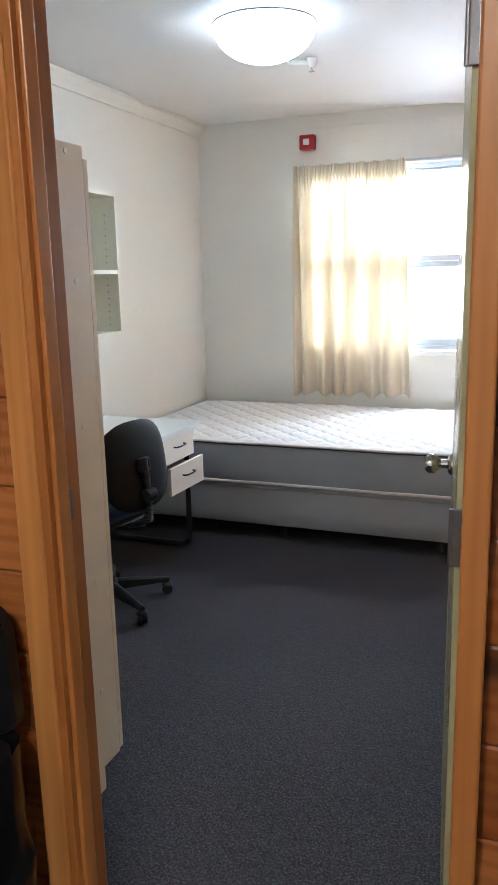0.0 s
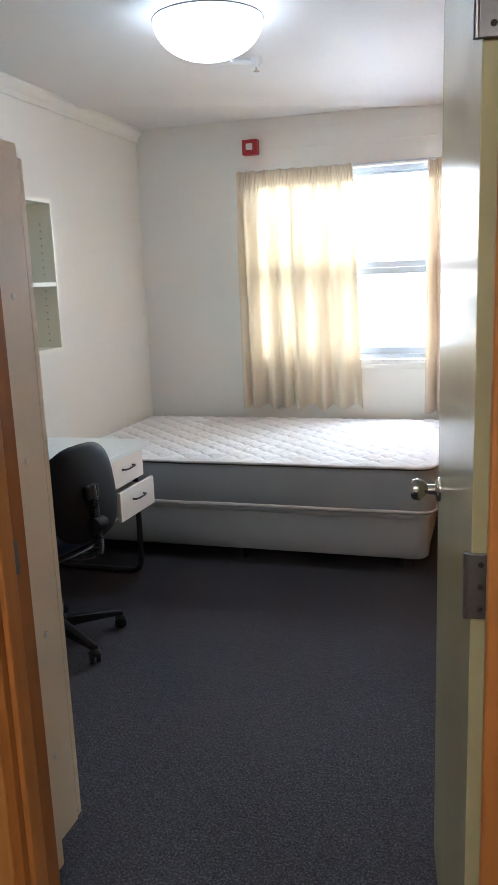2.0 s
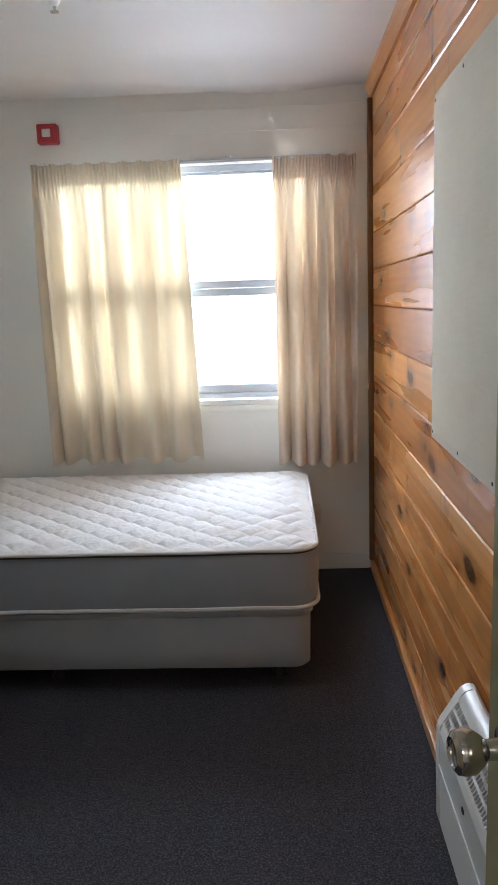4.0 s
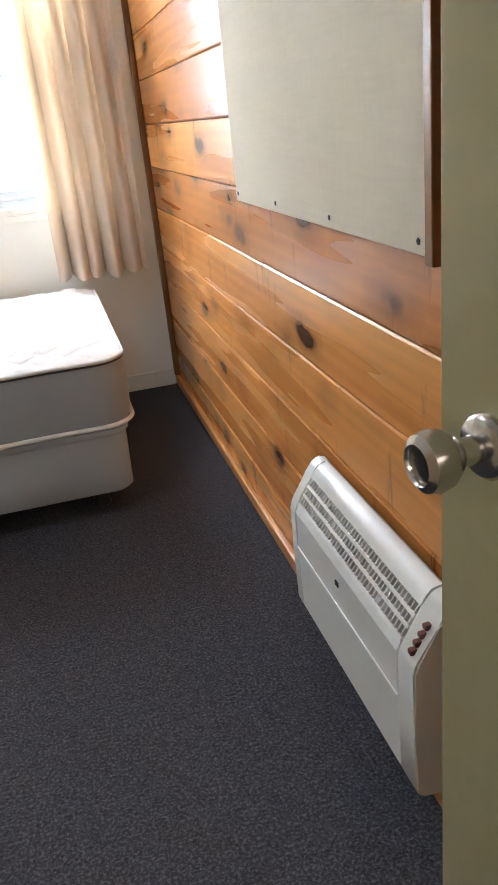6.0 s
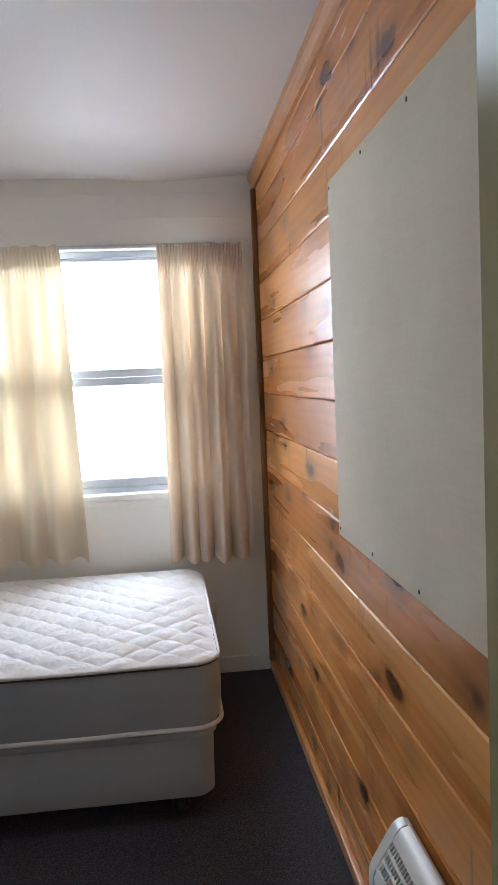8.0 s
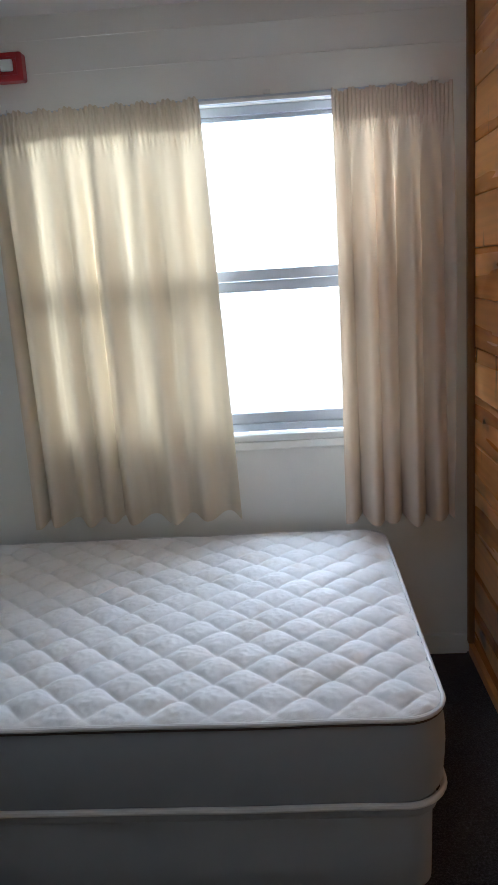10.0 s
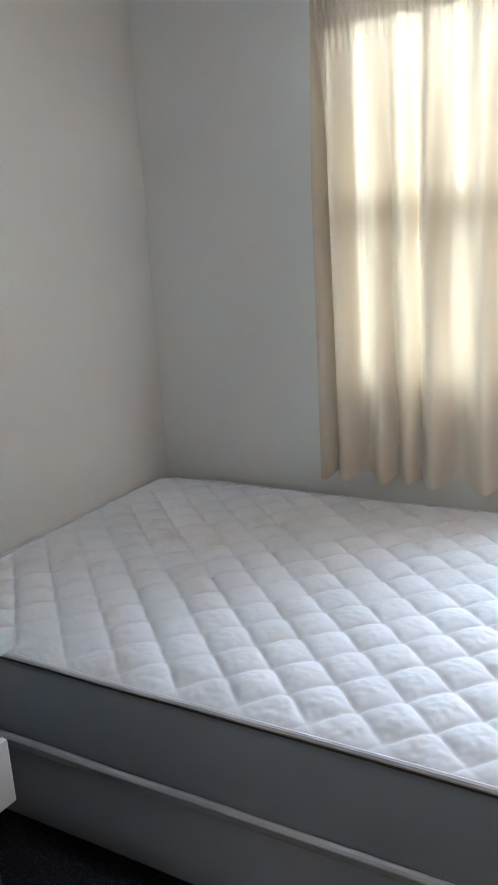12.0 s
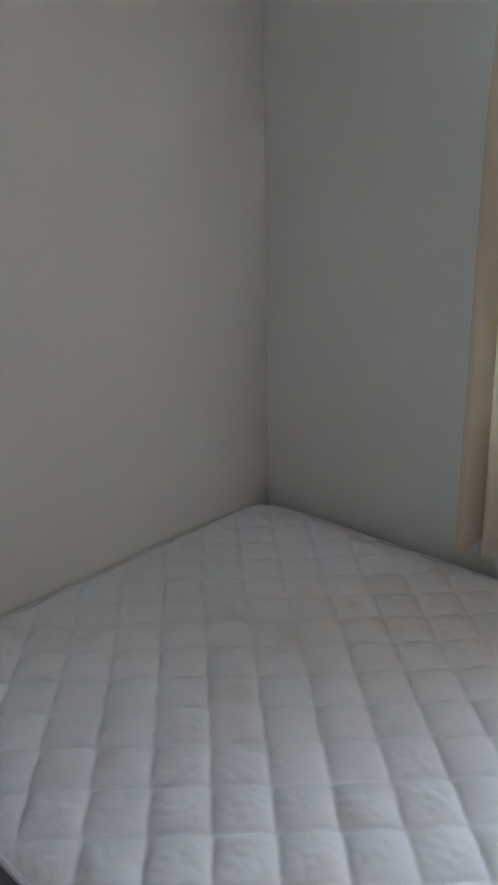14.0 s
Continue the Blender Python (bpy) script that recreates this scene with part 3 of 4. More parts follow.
base = empty("bed_base", "blue-grey fabric covered bed base on dark feet", "bed base")
BO = dense(outline(BX0 + 0.004, BX1 - 0.032, BY0 + 0.012, BY1 - 0.01, 0.06))
bm = slab(bmesh.new(), BO, [(0.012, 0.086), (0.003, 0.094), (0.0, 0.17), (-0.002, 0.28), (0.004, 0.305), (0.014, 0.316)])
part("body", wobble(bm, 0.0025, 6.0), BASE_CLOTH, base, smooth=True)
part("top_band", slab(bmesh.new(), dense(outline(BX0 + 0.002, BX1 - 0.022, BY0 + 0.006, BY1 - 0.006, 0.065)), [(0.004, 0.290), (-0.003, 0.297), (-0.003, 0.312), (0.006, 0.3185)]), BASE_CLOTH, base, "paler fabric edge round the top", smooth=True)
part("under_cloth", boxed(BX0 + 0.05, BX1 - 0.08, BY0 + 0.06, BY1 - 0.05, 0.076, 0.088), BLACK, base)
for x in (BX0 + 0.12, -1.36, BX1 - 0.15):
    for y in (BY0 + 0.13, BY1 - 0.13):
        part("foot", lathe(bmesh.new(), [(0.03, 0.0), (0.033, 0.004), (0.026, 0.03), (0.022, 0.078)], Matrix.Translation((x, y, 0)), 16), BLACK, base, smooth=True)

# ---- alarm, ceiling fittings, outlet ----
alarm = empty("fire_alarm_sounder", "square red fire alarm beacon on the wall", "fire alarm")
part("housing", boxed(-1.622, -1.522, 4.245, YW - 0.001, 2.206, 2.298, bevel=0.008, segs=3), RED, alarm)
bm = bmesh.new()
for a in ((-1.605, -1.539, 2.273, 2.281), (-1.605, -1.539, 2.223, 2.231), (-1.605, -1.597, 2.231, 2.273), (-1.547, -1.539, 2.231, 2.273)):
    box(bm, a[0], a[1], 4.238, 4.2445, a[2], a[3], bevel=0.002)
part("rim", bm, RED, alarm)
part("lens", boxed(-1.593, -1.551, 4.230, 4.2445, 2.234, 2.272, bevel=0.005, segs=3), LENS, alarm, "clear white flasher lens", smooth=True)


def dome_light(name, x, y, z, r, glowing, label):
    ob = empty(name, label, "ceiling light", (x, y, z))
    part("base_plate", lathe(bmesh.new(), [(r * 0.84, 0.0), (r * 0.86, -0.012), (r * 0.84, -0.022)], Matrix(), 48), GLOSS_WHITE, ob, smooth=True)
    prof = [(r * math.cos(radians(a)), -0.0225 - 0.135 * math.sin(radians(a))) for a in range(0, 90, 9)] + [(0.012, -0.1575)]
    part("dome", lathe(bmesh.new(), prof, Matrix(), 48), glowing, ob, "lit white glass dome", smooth=True)
    ring = [(r * 1.01 * math.cos(q), r * 1.01 * math.sin(q), -0.016) for q in (math.tau * k / 48 for k in range(48))]
    part("ring", tube(bmesh.new(), ring, 0.004, 6, True), DULL_STEEL, ob, "thin metal ring", smooth=True)
    return ob


dome_light("ceiling_light", -1.18, 2.40, ZC + 0.02, 0.208, DOME_GLOW, "round glass dome ceiling light, switched on")
# this second dome is an added lamp, out of view, to light the passage boards
dome_light("ceiling_light", -0.55, -1.35, 2.40, 0.17, UNSEEN_LAMP_GLOW, "round glass dome ceiling light added out of view in the passage, switched on")

sensor = empty("sprinkler_head", "small white ceiling sprinkler with a surface pipe", "sprinkler", (-1.165, 3.01, ZC + 0.018))
part("pipe", tube(bmesh.new(), [(-0.13, -0.05, -0.016), (-0.06, -0.024, -0.018), (0.0, 0.0, -0.018)], 0.011, 12), GLOSS_WHITE, sensor, smooth=True)
part("end_box", boxed(-0.155, -0.095, -0.08, -0.03, -0.024, -0.0005, bevel=0.005), GLOSS_WHITE, sensor)
part("body", lathe(bmesh.new(), [(0.026, 0.0), (0.027, -0.012), (0.022, -0.024), (0.016, -0.034), (0.012, -0.042)], Matrix(), 20), GLOSS_WHITE, sensor, smooth=True)
part("deflector", lathe(bmesh.new(), [(0.005, -0.04), (0.005, -0.056), (0.014, -0.057), (0.014, -0.060), (0.004, -0.062)], Matrix(), 16), STEEL, sensor, "metal deflector", smooth=True)

outlet = empty("wall_outlet", "small cream power outlet low on the wall beside the bed", "power outlet")
part("plate", boxed(-0.352, -0.28, YW - 0.009, YW - 0.0005, 0.25, 0.36, bevel=0.003), DRAWER, outlet)
part("switch", boxed(-0.325, -0.308, YW - 0.014, YW - 0.0092, 0.315, 0.34, bevel=0.002), GLOSS_WHITE, outlet)

# ---- pinboard and heater on the pine wall ----
board = empty("pinboard", "large cream hessian pinboard screwed to the pine wall", "pinboard")
part("panel", boxed(-0.011, -0.0015, 1.606, 2.686, 1.0, 1.985, bevel=0.002), HESSIAN, board)
for y in (1.63, 1.99, 2.33, 2.665):
    for z in (1.02, 1.965):
        part("screw", lathe(bmesh.new(), [(0.0055, 0), (0.005, 0.0012), (0.0015, 0.0016)], Matrix.Translation((-0.011, y, z)) @ pose(0, 0, 0, 0, -90, 0), 8), DARK_HOLE, board)
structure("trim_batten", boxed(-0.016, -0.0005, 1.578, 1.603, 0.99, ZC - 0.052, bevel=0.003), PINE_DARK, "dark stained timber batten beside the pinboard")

heater = empty("panel_heater", "white wall-mounted convector heater with a slotted grille", "heater")
HY0, HY1, HZ0, HZ1 = 1.475, 2.095, 0.130, 0.500
prof = [(-0.012, HZ0 + 0.02), (-0.030, HZ0), (-0.092, HZ0), (-0.104, HZ0 + 0.015), (-0.106, HZ0 + 0.14), (-0.106, 0.392), (-0.099, 0.410), (-0.062, 0.468), (-0.055, HZ1 - 0.018), (-0.042, HZ1 - 0.004), (-0.024, HZ1), (-0.012, HZ1 - 0.01)]
core = [(-0.014, HZ0 + 0.03), (-0.088, HZ0 + 0.01), (-0.098, 0.386), (-0.090, 0.410), (-0.054, 0.462), (-0.045, HZ1 - 0.025), (-0.014, HZ1 - 0.03)]
part("core", prism(bmesh.new(), core, 1, HY0 + 0.03, HY1 - 0.03), HEATER_DARK, heater)
for a, b in ((HY0, HY0 + 0.062), (HY1 - 0.040, HY1)):
    bm = prism(bmesh.new(), prof, 1, a, b)
    bmesh.ops.bevel(bm, geom=[e for e in bm.edges], offset=0.004, segments=2, affect="EDGES")
    part("end_cap", bm, HEATER, heater, smooth=True)
A, B = HY0 + 0.063, HY1 - 0.041
part("front_panel", prism(bmesh.new(), [(-0.088, HZ0 + 0.002), (-0.103, HZ0 + 0.016), (-0.105, 0.300), (-0.105, 0.392), (-0.098, 0.409), (-0.090, 0.406), (-0.097, 0.386), (-0.090, HZ0 + 0.016)], 1, A, B), HEATER, heater)
part("ridge", boxed(-0.1085, -0.1052, A, B, 0.301, 0.306, bevel=0.001), GLOSS_WHITE, heater)
part("top_panel", prism(bmesh.new(), [(-0.062, 0.468), (-0.055, HZ1 - 0.018), (-0.042, HZ1 - 0.004), (-0.024, HZ1), (-0.014, HZ1 - 0.01), (-0.040, HZ1 - 0.02), (-0.056, 0.468)], 1, A, B), HEATER, heater, smooth=True)
p0, p1 = Vector((-0.0985, 0, 0.411)), Vector((-0.0625, 0, 0.466))
dirn = (p1 - p0).normalized()
out = Vector((-dirn.z, 0, dirn.x))
rib = bmesh.new()
a, b = p0, p1
vs = [rib.verts.new((q.x, y, q.z)) for y in (-0.0016, 0.0016) for q in (a, b, b - out * 0.010, a - out * 0.010)]
for f in ((0, 1, 2, 3), (7, 6, 5, 4), (0, 4, 5, 1), (1, 5, 6, 2), (2, 6, 7, 3), (3, 7, 4, 0)):
    rib.faces.new([vs[i] for i in f])
rib_mesh = mesh_of("slat", rib, HEATER)
COUNT = 40
for k in range(COUNT):
    o = new("slat", rib_mesh)
    o.parent = heater
    o.location = (0, A + (B - A) * (k + 0.5) / COUNT, 0)
for f in (0.0, 0.35, 0.68):
    q = p0 + (p1 - p0) * f + out * 0.001
    w = dirn * 0.006
    bm = bmesh.new()
    vs = [bm.verts.new((p.x, y, p.z)) for y in (A, B) for p in (q, q + w, q + w - out * 0.006, q - out * 0.006)]
    for fc in ((0, 1, 2, 3), (7, 6, 5, 4), (0, 4, 5, 1), (1, 5, 6, 2), (2, 6, 7, 3), (3, 7, 4, 0)):
        bm.faces.new([vs[i] for i in fc])
    part("crossbar", bm, HEATER, heater)
for k in range(4):
    q = p0 + (p1 - p0) * (0.12 + 0.24 * k)
    part("switch", boxed(q.x - 0.008, q.x + 0.006, HY0 + 0.018, HY0 + 0.030, q.z - 0.004, q.z + 0.006, bevel=0.002), SWITCH, heater)
part("badge", boxed(-0.1075, -0.1051, 1.80, 1.815, 0.352, 0.362), DARK_HOLE, heater)
for y in (HY0 + 0.1, HY1 - 0.1):
    part("bracket", boxed(-0.0125, 0.0, y - 0.02, y + 0.02, 0.2, 0.45), DULL_STEEL, heater)

# ---- wardrobe ----
wardrobe = empty("wardrobe", "tall beige laminate wardrobe standing against the wall", "wardrobe")
RX0, RX1, RY0, RY1, RH = XL + 0.02, -1.142, YD + 0.004, 0.945, 1.748
bm = bmesh.new()
prism(bm, [(RY0, 0.0), (0.862, 0.0), (0.862, 0.068), (RY1, 0.068), (RY1, RH), (RY0, RH)], 0, RX1 - 0.018, RX1)
part("side_panel", bm, WARDROBE, wardrobe)
bm = bmesh.new()
prism(bm, [(RY0, 0.0), (0.862, 0.0), (0.862, 0.068), (RY1, 0.068), (RY1, RH), (RY0, RH)], 0, RX0, RX0 + 0.018)
part("side_panel", bm, WARDROBE, wardrobe)
part("top_panel", boxed(RX0 + 0.0185, RX1 - 0.0185, RY0, RY1, RH - 0.018, RH), WARDROBE, wardrobe)
part("bottom_panel", boxed(RX0 + 0.0185, RX1 - 0.0185, RY0, RY1, 0.068, 0.086), WARDROBE, wardrobe)
part("plinth", boxed(RX0 + 0.0185, RX1 - 0.0185, 0.845, 0.861, 0.0, 0.0675), WARDROBE, wardrobe)
part("back_panel", boxed(RX0 + 0.0185, RX1 - 0.0185, RY0, RY0 + 0.006, 0.087, RH - 0.0185), WARDROBE, wardrobe)
mid = (RX0 + RX1) / 2
for a, b, hx in ((RX0, mid - 0.002, mid - 0.04), (mid + 0.002, RX1, mid + 0.04)):
    d = part("door", boxed(a, b, RY1 + 0.002, RY1 + 0.020, 0.075, RH - 0.03, bevel=0.001), WARDROBE, wardrobe)
    part("handle", tube(bmesh.new(), [(hx, RY1 + 0.0205, 0.95), (hx, RY1 + 0.045, 0.955), (hx, RY1 + 0.045, 1.065), (hx, RY1 + 0.0205, 1.07)], 0.005, 8), DULL_STEEL, d)
for y, z in ((0.56, 1.705), (0.87, 1.727), (0.60, 1.40), (0.88, 1.42), (0.87, 1.05), (0.88, 0.62), (0.87, 0.30)):
    part("screw_cap", lathe(bmesh.new(), [(0.0075, 0), (0.007, 0.002), (0.002, 0.0028)], Matrix.Translation((RX1, y, z)) @ pose(0, 0, 0, 0, 90, 0), 12), DRAWER, wardrobe)

# ---- wall shelf ----
shelf = empty("wall_shelf", "open ivory box shelf with two compartments on the wall", "shelf")
SX0, SX1, SY0, SY1, SZ0, SZ1, T = XL + 0.001, -2.03, 1.63, 2.605, 1.150, 1.828, 0.018
for y in (SY0, SY1 - T):
    part("side_panel", boxed(SX0, SX1, y, y + T, SZ0, SZ1, bevel=0.001), SHELF, shelf)
part("top_board", boxed(SX0, SX1, SY0 + T + 0.0005, SY1 - T - 0.0005, SZ1 - T, SZ1), SHELF, shelf)
part("bottom_board", boxed(SX0, SX1, SY0 + T + 0.0005, SY1 - T - 0.0005, SZ0, SZ0 + T), SHELF, shelf)
part("shelf_board", boxed(SX0 + 0.006, SX1 - 0.002, SY0 + T + 0.0005, SY1 - T - 0.0005, 1.446, 1.446 + T), SHELF, shelf)
part("back_board", boxed(SX0, SX0 + 0.005, SY0 + T + 0.0005, SY1 - T - 0.0005, SZ0 + T + 0.0005, SZ1 - T - 0.0005), SHELF, shelf)
hole = mesh_of("pin_hole", lathe(bmesh.new(), [(0.0032, 0), (0.0028, 0.0006)], pose(0, 0, 0, 90, 0, 0), 8), DARK_HOLE)
for z0 in (1.20, 1.50):
    for k in range(8):
        o = new("pin_hole", hole)
        o.parent = shelf
        o.location = (SX1 - 0.06, SY1 - T - 0.0001, z0 + 0.032 * k)

# ---- desk ----
desk = empty("desk", "student desk with pale top, cream drawers and black tube legs", "desk")
KX0, KX1, KY0, KY1, KZ = XL + 0.03, -1.742, 1.62, 2.87, 0.679
part("top", boxed(KX0, KX1, KY0, KY1, KZ - 0.026, KZ, bevel=0.003), DESK_TOP, desk, "pale grey-green laminate top")
UY0, UY1 = 2.44, 2.785
bm = bmesh.new()
for a in ((KX0 + 0.12, KX1 - 0.035, UY0, UY0 + 0.016, 0.362, KZ - 0.0265), (KX0 + 0.12, KX1 - 0.035, UY1 - 0.016, UY1, 0.362, KZ - 0.0265), (KX0 + 0.12, KX0 + 0.136, UY0 + 0.016, UY1 - 0.016, 0.362, KZ - 0.0265), (KX0 + 0.136, KX1 - 0.035, UY0 + 0.016, UY1 - 0.016, 0.362, 0.377)):
    box(bm, *a)
part("drawer_unit", bm, DRAWER, desk)


def drawer(x, z0, z1, skew):
    d = part("drawer", boxed(-0.017, 0.0, UY0 - UY0, UY1 - UY0, z0, z1, bevel=0.0015), DRAWER, desk, "cream drawer front")
    d.location, d.rotation_euler = (x, UY0, 0), (0, 0, radians(skew))
    bm = bmesh.new()
    for a in ((-0.30, -0.0175, 0.022, 0.034, z0 + 0.015, z1 - 0.03), (-0.30, -0.0175, UY1 - UY0 - 0.034, UY1 - UY0 - 0.022, z0 + 0.015, z1 - 0.03), (-0.30, -0.288, 0.034, UY1 - UY0 - 0.034, z0 + 0.015, z1 - 0.03), (-0.288, -0.0175, 0.034, UY1 - UY0 - 0.034, z0 + 0.015, z0 + 0.022)):
        box(bm, *a)
    part("drawer_box", bm, DRAWER, d)
    c, zc = (UY1 - UY0) / 2, (z0 + z1) / 2 + 0.012
    part("handle", tube(bmesh.new(), [(0.0, c - 0.055, zc), (0.018, c - 0.05, zc), (0.024, c - 0.03, zc), (0.024, c + 0.03, zc), (0.018, c + 0.05, zc), (0.0, c + 0.055, zc)], 0.0045, 8), BLACK_METAL, d, "dark bow handle", smooth=True)


drawer(KX1 - 0.010, 0.520, KZ - 0.030, 0)
drawer(KX1 + 0.030, 0.378, 0.514, -2.0)


def tube_leg(y):
    pts = []
    for cx, s in ((KX0 + 0.05, -1), (KX1 - 0.045, 1)):
        arc = [(cx - s * 0.06 + s * 0.06 * math.sin(radians(a)), y, 0.075 - 0.06 * math.cos(radians(a))) for a in range(0, 91, 15)]
        line = arc + [(cx, y, 0.3), (cx, y, KZ - 0.027)]
        pts = pts + line if s == 1 else list(reversed(line))
    part("leg", tube(bmesh.new(), pts, 0.0145, 12), BLACK_METAL, desk, "black bent steel tube leg", smooth=True)


tube_leg(KY1 - 0.10)
tube_leg(KY0 + 0.10)
part("back_rail", tube(bmesh.new(), [(KX0 + 0.05, KY0 + 0.10, 0.5), (KX0 + 0.05, KY1 - 0.10, 0.5)], 0.010, 10), BLACK_METAL, desk, smooth=True)

# ---- office chair ----
chair = empty("office_chair", "black office chair with navy cloth seat on a five-star castor base", "chair", (-1.815, 1.98, 0))
chair.rotation_euler = (0, 0, radians(-12))
# local: the sitter faces -x, the backrest is on +x


def pad(cx, cy, cz, sx, sy, sz, power, bend, m):
    """A cushion: a superellipse plate with a soft rim, bent along local y."""
    bm = bmesh.new()
    nu, nv = 36, 10
    rings = []
    for j in range(nv + 1):
        a = -90 + 180 * j / nv
        rr = max(0.02, math.cos(radians(a))) ** 0.35
        h = math.sin(radians(a)) * sz / 2
        ring = []
        for i in range(nu):
            q = math.tau * i / nu
            c, s = math.cos(q), math.sin(q)
            x = math.copysign(abs(c) ** (2 / power), c) * sx / 2 * rr
            y = math.copysign(abs(s) ** (2 / power), s) * sy / 2 * rr
            ring.append(bm.verts.new(m @ Vector((cx + x, cy + y, cz + h + bend * (y / (sy / 2)) ** 2))))
        rings.append(ring)
    for A_, B_ in zip(rings, rings[1:]):
        for i in range(nu):
            bm.faces.new((A_[i], A_[(i + 1) % nu], B_[(i + 1) % nu], B_[i]))
    bm.faces.new(rings[0])
    bm.faces.new(rings[-1])
    return bm


seat = part("seat", pad(0, 0, 0, 0.43, 0.44, 0.07, 3.2, 0.0, Matrix.Translation((-0.03, 0, 0.455))), CHAIR_BLUE, chair, "navy blue cloth seat cushion", smooth=True)
part("seat_shell", pad(0, 0, 0, 0.40, 0.41, 0.03, 3.2, 0.0, Matrix.Translation((-0.03, 0, 0.412))), BLACK, chair, smooth=True)
BACK = Matrix.Translation((0.215, 0, 0.665)) @ pose(0, 0, 0, 0, 82, 0)
part("back_cushion", pad(0, 0, -0.022, 0.345, 0.37, 0.045, 2.8, -0.03, BACK), CHAIR_BLUE, chair, "navy cloth back cushion", smooth=True)
part("back_shell", pad(0, 0, 0.012, 0.375, 0.40, 0.030, 2.8, -0.03, BACK), CHAIR_BACK, chair, "black moulded plastic back shell", smooth=True)
part("back_socket", boxed(0.232, 0.262, -0.035, 0.035, 0.64, 0.70, bevel=0.01, segs=3), BLACK, chair)
bars = [(0.252, 0, 0.70), (0.262, 0, 0.62), (0.268, 0, 0.53), (0.262, 0, 0.46), (0.235, 0, 0.415), (0.17, 0, 0.398), (0.05, 0, 0.395)]
part("back_bar", tube(bmesh.new(), bars, 0.014, 10), BLACK_METAL, chair, smooth=True)
bm = bmesh.new()
for k in range(10):
    z = 0.425 + 0.0105 * k
    lathe(bm, [(0.016, -0.003), (0.023, 0.0), (0.016, 0.003)], Matrix.Translation((0.2635 - 0.0008 * (k - 5) ** 2 * 0.4, 0, z)), 14)
part("bellows", bm, BLACK, chair, "ribbed rubber bellows")
bm = bmesh.new()
for k in range(7):
    lathe(bm, [(0.013, -0.003), (0.020, 0.0), (0.013, 0.003)], Matrix.Translation((0.258, 0, 0.585 + 0.0105 * k)), 14)
part("bellows", bm, BLACK, chair, "ribbed rubber bellows")
part("clamp_knob", lathe(bmesh.new(), [(0.012, -0.03), (0.027, -0.026), (0.03, 0.0), (0.027, 0.026), (0.012, 0.03)], Matrix.Translation((0.275, 0, 0.545)) @ pose(0, 0, 0, 90, 0, 0), 18), BLACK, chair, smooth=True)
part("gas_column", lathe(bmesh.new(), [(0.028, 0.075), (0.028, 0.22), (0.016, 0.222), (0.016, 0.39)], Matrix(), 20), BLACK_METAL, chair, smooth=True)
part("mechanism", boxed(-0.10, 0.09, -0.06, 0.06, 0.375, 0.398, bevel=0.006), BLACK_METAL, chair)
part("hub", lathe(bmesh.new(), [(0.045, 0.062), (0.048, 0.07), (0.048, 0.11), (0.036, 0.125)], Matrix(), 24), BLACK, chair, smooth=True)
for k in range(5):
    m = pose(0, 0, 0, 0, 0, 56 - 72 * k)
    bm = bmesh.new()
    ring = []
    for r, w, z0, z1 in ((0.035, 0.026, 0.07, 0.115), (0.16, 0.021, 0.066, 0.100), (0.255, 0.016, 0.062, 0.084), (0.285, 0.012, 0.060, 0.078)):
        ring.append([bm.verts.new(m @ Vector(p)) for p in ((r, -w, z0), (r, w, z0), (r, w * 0.8, z1 - 0.006), (r, w * 0.3, z1), (r, -w * 0.3, z1), (r, -w * 0.8, z1 - 0.006))])
    for A_, B_ in zip(ring, ring[1:]):
        for i in range(6):
            bm.faces.new((A_[i], A_[(i + 1) % 6], B_[(i + 1) % 6], B_[i]))
    bm.faces.new(ring[0])
    bm.faces.new(ring[-1])
    part("base_arm", bm, BLACK, chair, smooth=True)
    t = m @ Vector((0.275, 0, 0))
    yaw = 40 + 97 * k
    cm = Matrix.Translation((t.x, t.y, 0.0275)) @ pose(0, 0, 0, 0, 0, yaw)
    castor = part("castor", lathe(bmesh.new(), [(0.006, 0.0), (0.006, 0.035)], Matrix.Translation((t.x, t.y, 0.03)), 10), BLACK_METAL, chair)
    for s in (-1, 1):
        part("wheel", lathe(bmesh.new(), [(0.014, -0.0085), (0.0245, -0.008), (0.0265, 0.0), (0.0245, 0.008), (0.014, 0.0085)], cm @ Matrix.Translation((0, 0.0125 * s, 0)) @ pose(0, 0, 0, 90, 0, 0), 22), BLACK, castor, smooth=True)
    bm = bmesh.new()
    bmesh.ops.create_uvsphere(bm, u_segments=16, v_segments=8, radius=0.022, matrix=cm @ Matrix.Translation((0, 0, 0.016)) @ Matrix.Diagonal((1.1, 1.15, 0.8, 1)))
    part("hood", bm, BLACK, castor, smooth=True)

# ---- bin and scissors in the passage ----
bin_ = empty("rubbish_bin", "black plastic bin with open lid and crumpled black liner", "bin", (-1.185, 0.20, 0))
BR = outline(-0.20, 0.20, -0.15, 0.135, 0.05, 6)
bm = slab(bmesh.new(), BR, [(0.05, 0.0), (0.045, 0.01), (0.0, 0.50)])
part("body", bm, BLACK, bin_, smooth=True)
bm = bmesh.new()
pts = dense(outline(-0.215, 0.215, -0.165, 0.15, 0.06, 6), 0.025)
rings = []
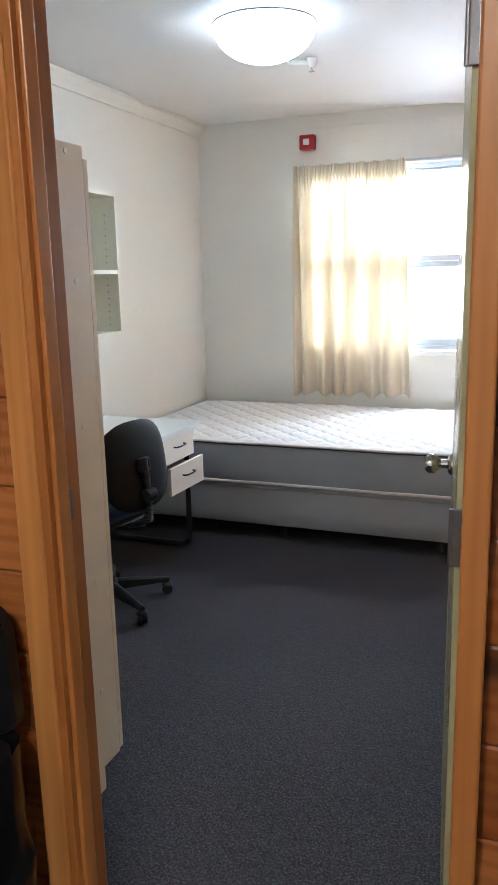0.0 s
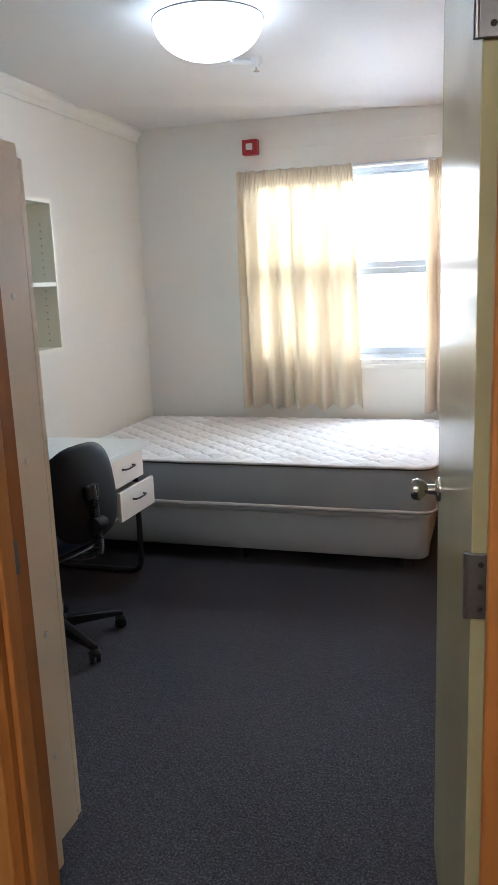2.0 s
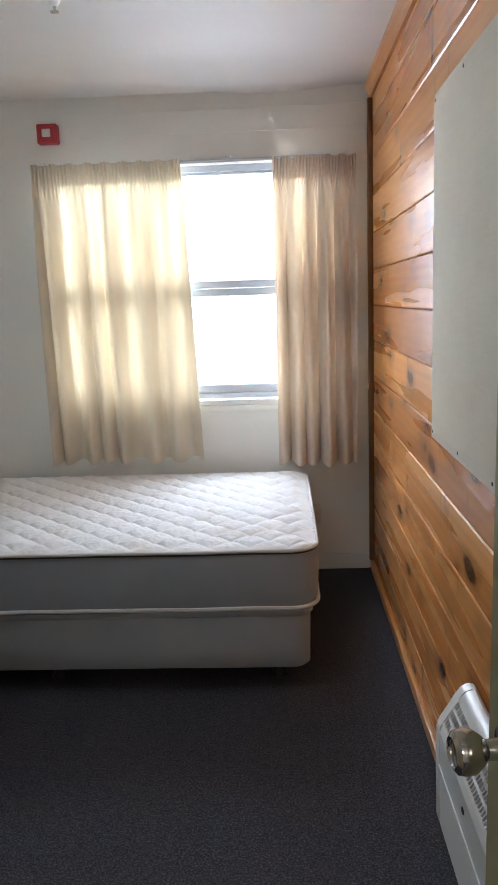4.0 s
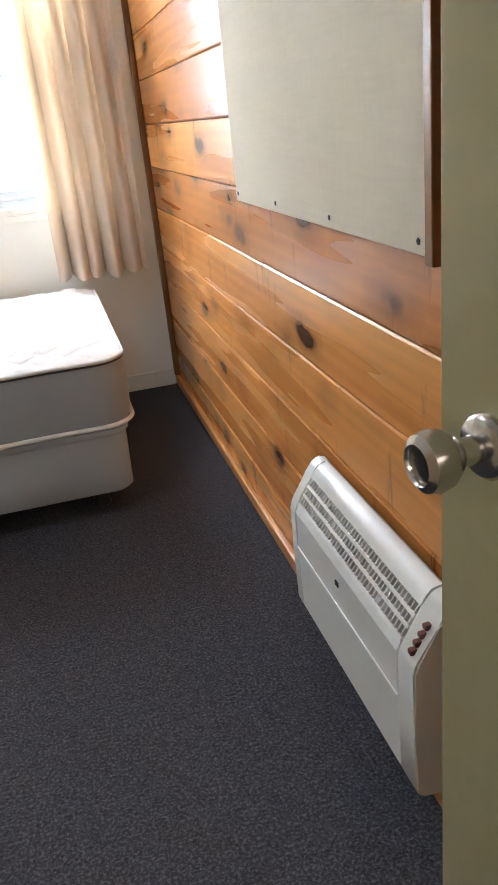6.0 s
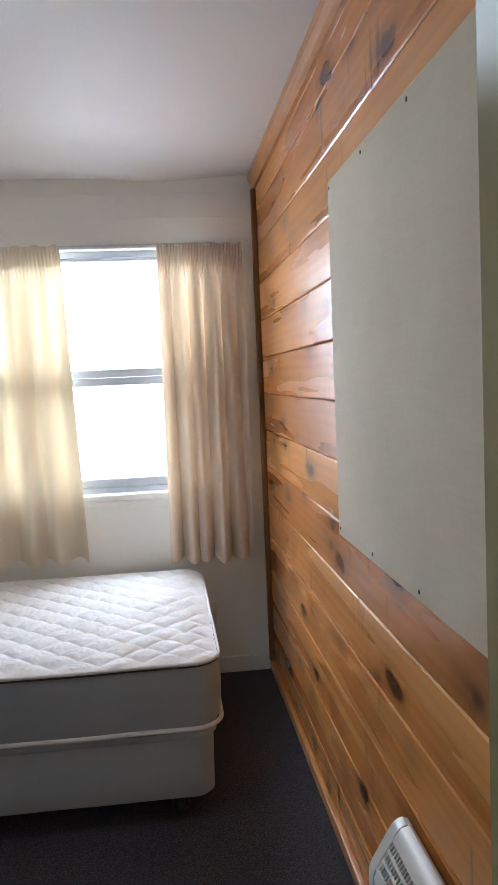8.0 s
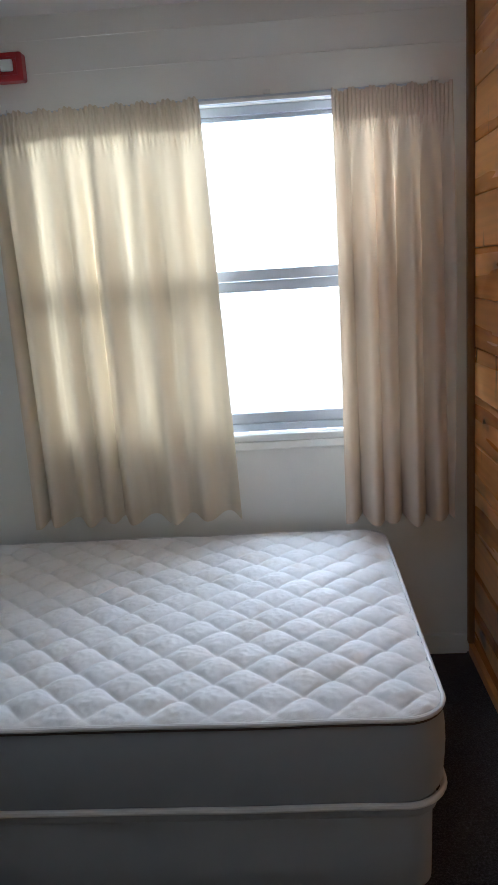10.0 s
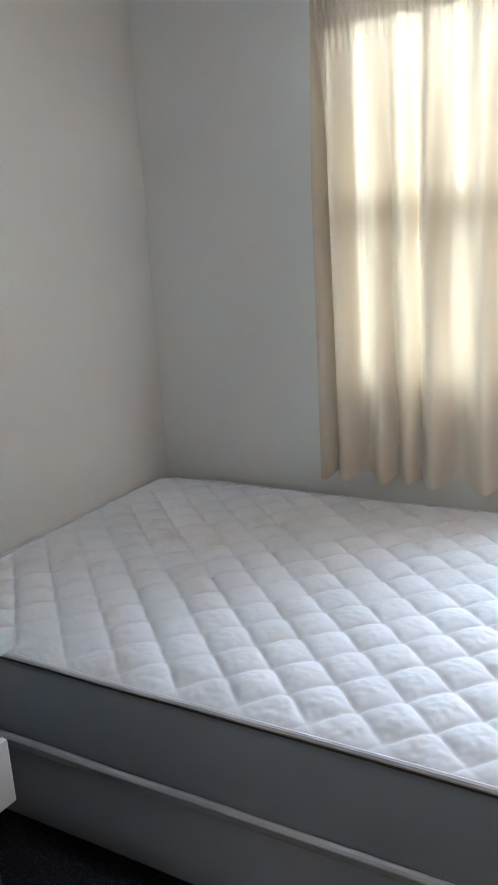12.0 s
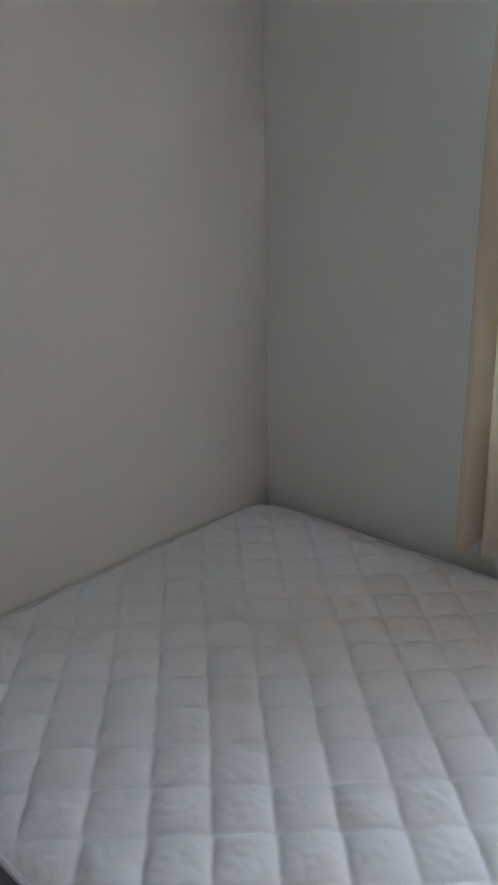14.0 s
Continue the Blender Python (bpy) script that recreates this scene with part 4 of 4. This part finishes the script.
for j in range(17):
    v = j / 16
    z = 0.515 - 0.40 * v
    ring = []
    for i, (x, y) in enumerate(pts):
        w = 1.0 + 0.05 * v + 0.085 * noise.noise(Vector((x * 13, y * 13, z * 5))) + 0.05 * noise.noise(Vector((x * 30, y * 30, z * 14)))
        ring.append(bm.verts.new((x * w, y * min(w, 1.0 if y > 0 else w), z + 0.01 * noise.noise(Vector((x * 9, y * 9, 1.0))))))
    rings.append(ring)
inner = [bm.verts.new((x * 0.82, y * 0.82, 0.43 + 0.02 * noise.noise(Vector((x * 20, y * 20, 3.0))))) for x, y in pts]
rings.insert(0, inner)
for A_, B_ in zip(rings, rings[1:]):
    for i in range(len(pts)):
        bm.faces.new((A_[i], A_[(i + 1) % len(pts)], B_[(i + 1) % len(pts)], B_[i]))
bm.faces.new(inner)
part("liner", bm, BAG, bin_, "glossy crumpled black bin liner", smooth=True)
bm = bmesh.new()
tilt = Matrix.Translation((0, 0.142, 0.505)) @ pose(0, 0, 0, 3, 0, 0)
lid = [tuple(p) for p in outline(-0.19, 0.19, 0.0, 0.295, 0.06, 6)]
A_ = [bm.verts.new(tilt @ Vector((x, 0.0, z))) for x, z in lid]
B_ = [bm.verts.new(tilt @ Vector((x, 0.028, z))) for x, z in lid]
bm.faces.new(A_)
bm.faces.new(B_)
for i in range(len(lid)):
    bm.faces.new((A_[i], A_[(i + 1) % len(lid)], B_[(i + 1) % len(lid)], B_[i]))
lid_ob = part("lid", bm, BLACK, bin_, "open black lid leaning on the wall", smooth=True)
bm = bmesh.new()
bmesh.ops.transform(box(bm, -0.11, 0.11, -0.010, -0.0005, 0.07, 0.22, bevel=0.006), matrix=tilt, verts=bm.verts[:])
part("flap", bm, BLACK, lid_ob)

carton = empty("carton", "small white and lime green carton in the bin", "carton", (-1.07, 0.13, 0.485))
carton.rotation_euler = (radians(-14), radians(8), radians(18))
part("box_top", boxed(-0.05, 0.05, -0.035, 0.035, 0.055, 0.135, bevel=0.002), CARD_WHITE, carton)
part("box_base", boxed(-0.05, 0.05, -0.035, 0.035, 0.0, 0.0545, bevel=0.002), CARD_GREEN, carton, "lime green lower half")
bm = bmesh.new()
bmesh.ops.create_icosphere(bm, subdivisions=3, radius=0.05)
for v in bm.verts:
    v.co *= 1 + 0.35 * noise.noise(v.co * 22)
    v.co.z *= 1.3
ob = thing("crumpled_paper", bm, PAPER_BROWN, "crumpled brown paper bag lying in the bin", "paper bag", smooth=True)
ob.location = (-1.035, 0.2, 0.49)
ob.scale = (0.7, 0.8, 0.8)

scissors = empty("scissors", "blue-handled scissors hanging on the pine boards", "scissors", (-1.092, YC - 0.010, 1.40))
for s in (-1, 1):
    part("blade", prism(bmesh.new(), [(s * 0.001, 0.0), (s * 0.006 + 0.002, 0.075), (s * 0.004 - 0.006, 0.075)], 1, -0.001 + 0.0015 * s, 0.0005 + 0.0015 * s), STEEL, scissors)
    loop = [(s * 0.014 + 0.013 * math.cos(q), 0.0, 0.118 + 0.028 * math.sin(q)) for q in (math.tau * k / 20 for k in range(20))]
    part("handle", tube(bmesh.new(), loop, 0.005, 8, True), SCISSOR_BLUE, scissors, "blue plastic finger loop", smooth=True)
part("pivot", lathe(bmesh.new(), [(0.004, 0), (0.003, 0.002)], Matrix.Translation((0, -0.003, 0.075)) @ pose(0, 0, 0, 90, 0, 0), 10), DULL_STEEL, scissors)
part("hook", tube(bmesh.new(), [(0.0, 0.0095, 0.152), (0.0, -0.008, 0.150), (0.0, -0.010, 0.158)], 0.002, 6), DULL_STEEL, scissors)

# ---- pine boards, one by one ----


def board_mesh(axis, length, z0, z1, thick):
    """A board with eased long edges, its face towards -x (axis 1) or -y (axis 0)."""
    c = 0.0045
    prof = [(0, z0), (-thick + c * 0.6, z0), (-thick, z0 + c), (-thick, z1 - c), (-thick + c * 0.6, z1), (0, z1)]
    bm = bmesh.new()
    if axis == 1:
        prism(bm, [(p, z) for p, z in prof], 1, 0, length)
    else:
        prism(bm, [(p, z) for p, z in prof], 0, 0, length)
    return bm


STEP = 0.175
edges = [0.0] + [0.155 + STEP * k for k in range(13)] + [ZC + 0.02]
for z0, z1 in zip(edges, edges[1:]):
    o = part("board", board_mesh(1, YW - YD, z0 + 0.0012, z1 - 0.0012, 0.018), PINE_Y, wall_right)
    o.location = (0.018, YD, 0)
edges = [0.0] + [0.119 + 0.1787 * k for k in range(13)] + [2.4]
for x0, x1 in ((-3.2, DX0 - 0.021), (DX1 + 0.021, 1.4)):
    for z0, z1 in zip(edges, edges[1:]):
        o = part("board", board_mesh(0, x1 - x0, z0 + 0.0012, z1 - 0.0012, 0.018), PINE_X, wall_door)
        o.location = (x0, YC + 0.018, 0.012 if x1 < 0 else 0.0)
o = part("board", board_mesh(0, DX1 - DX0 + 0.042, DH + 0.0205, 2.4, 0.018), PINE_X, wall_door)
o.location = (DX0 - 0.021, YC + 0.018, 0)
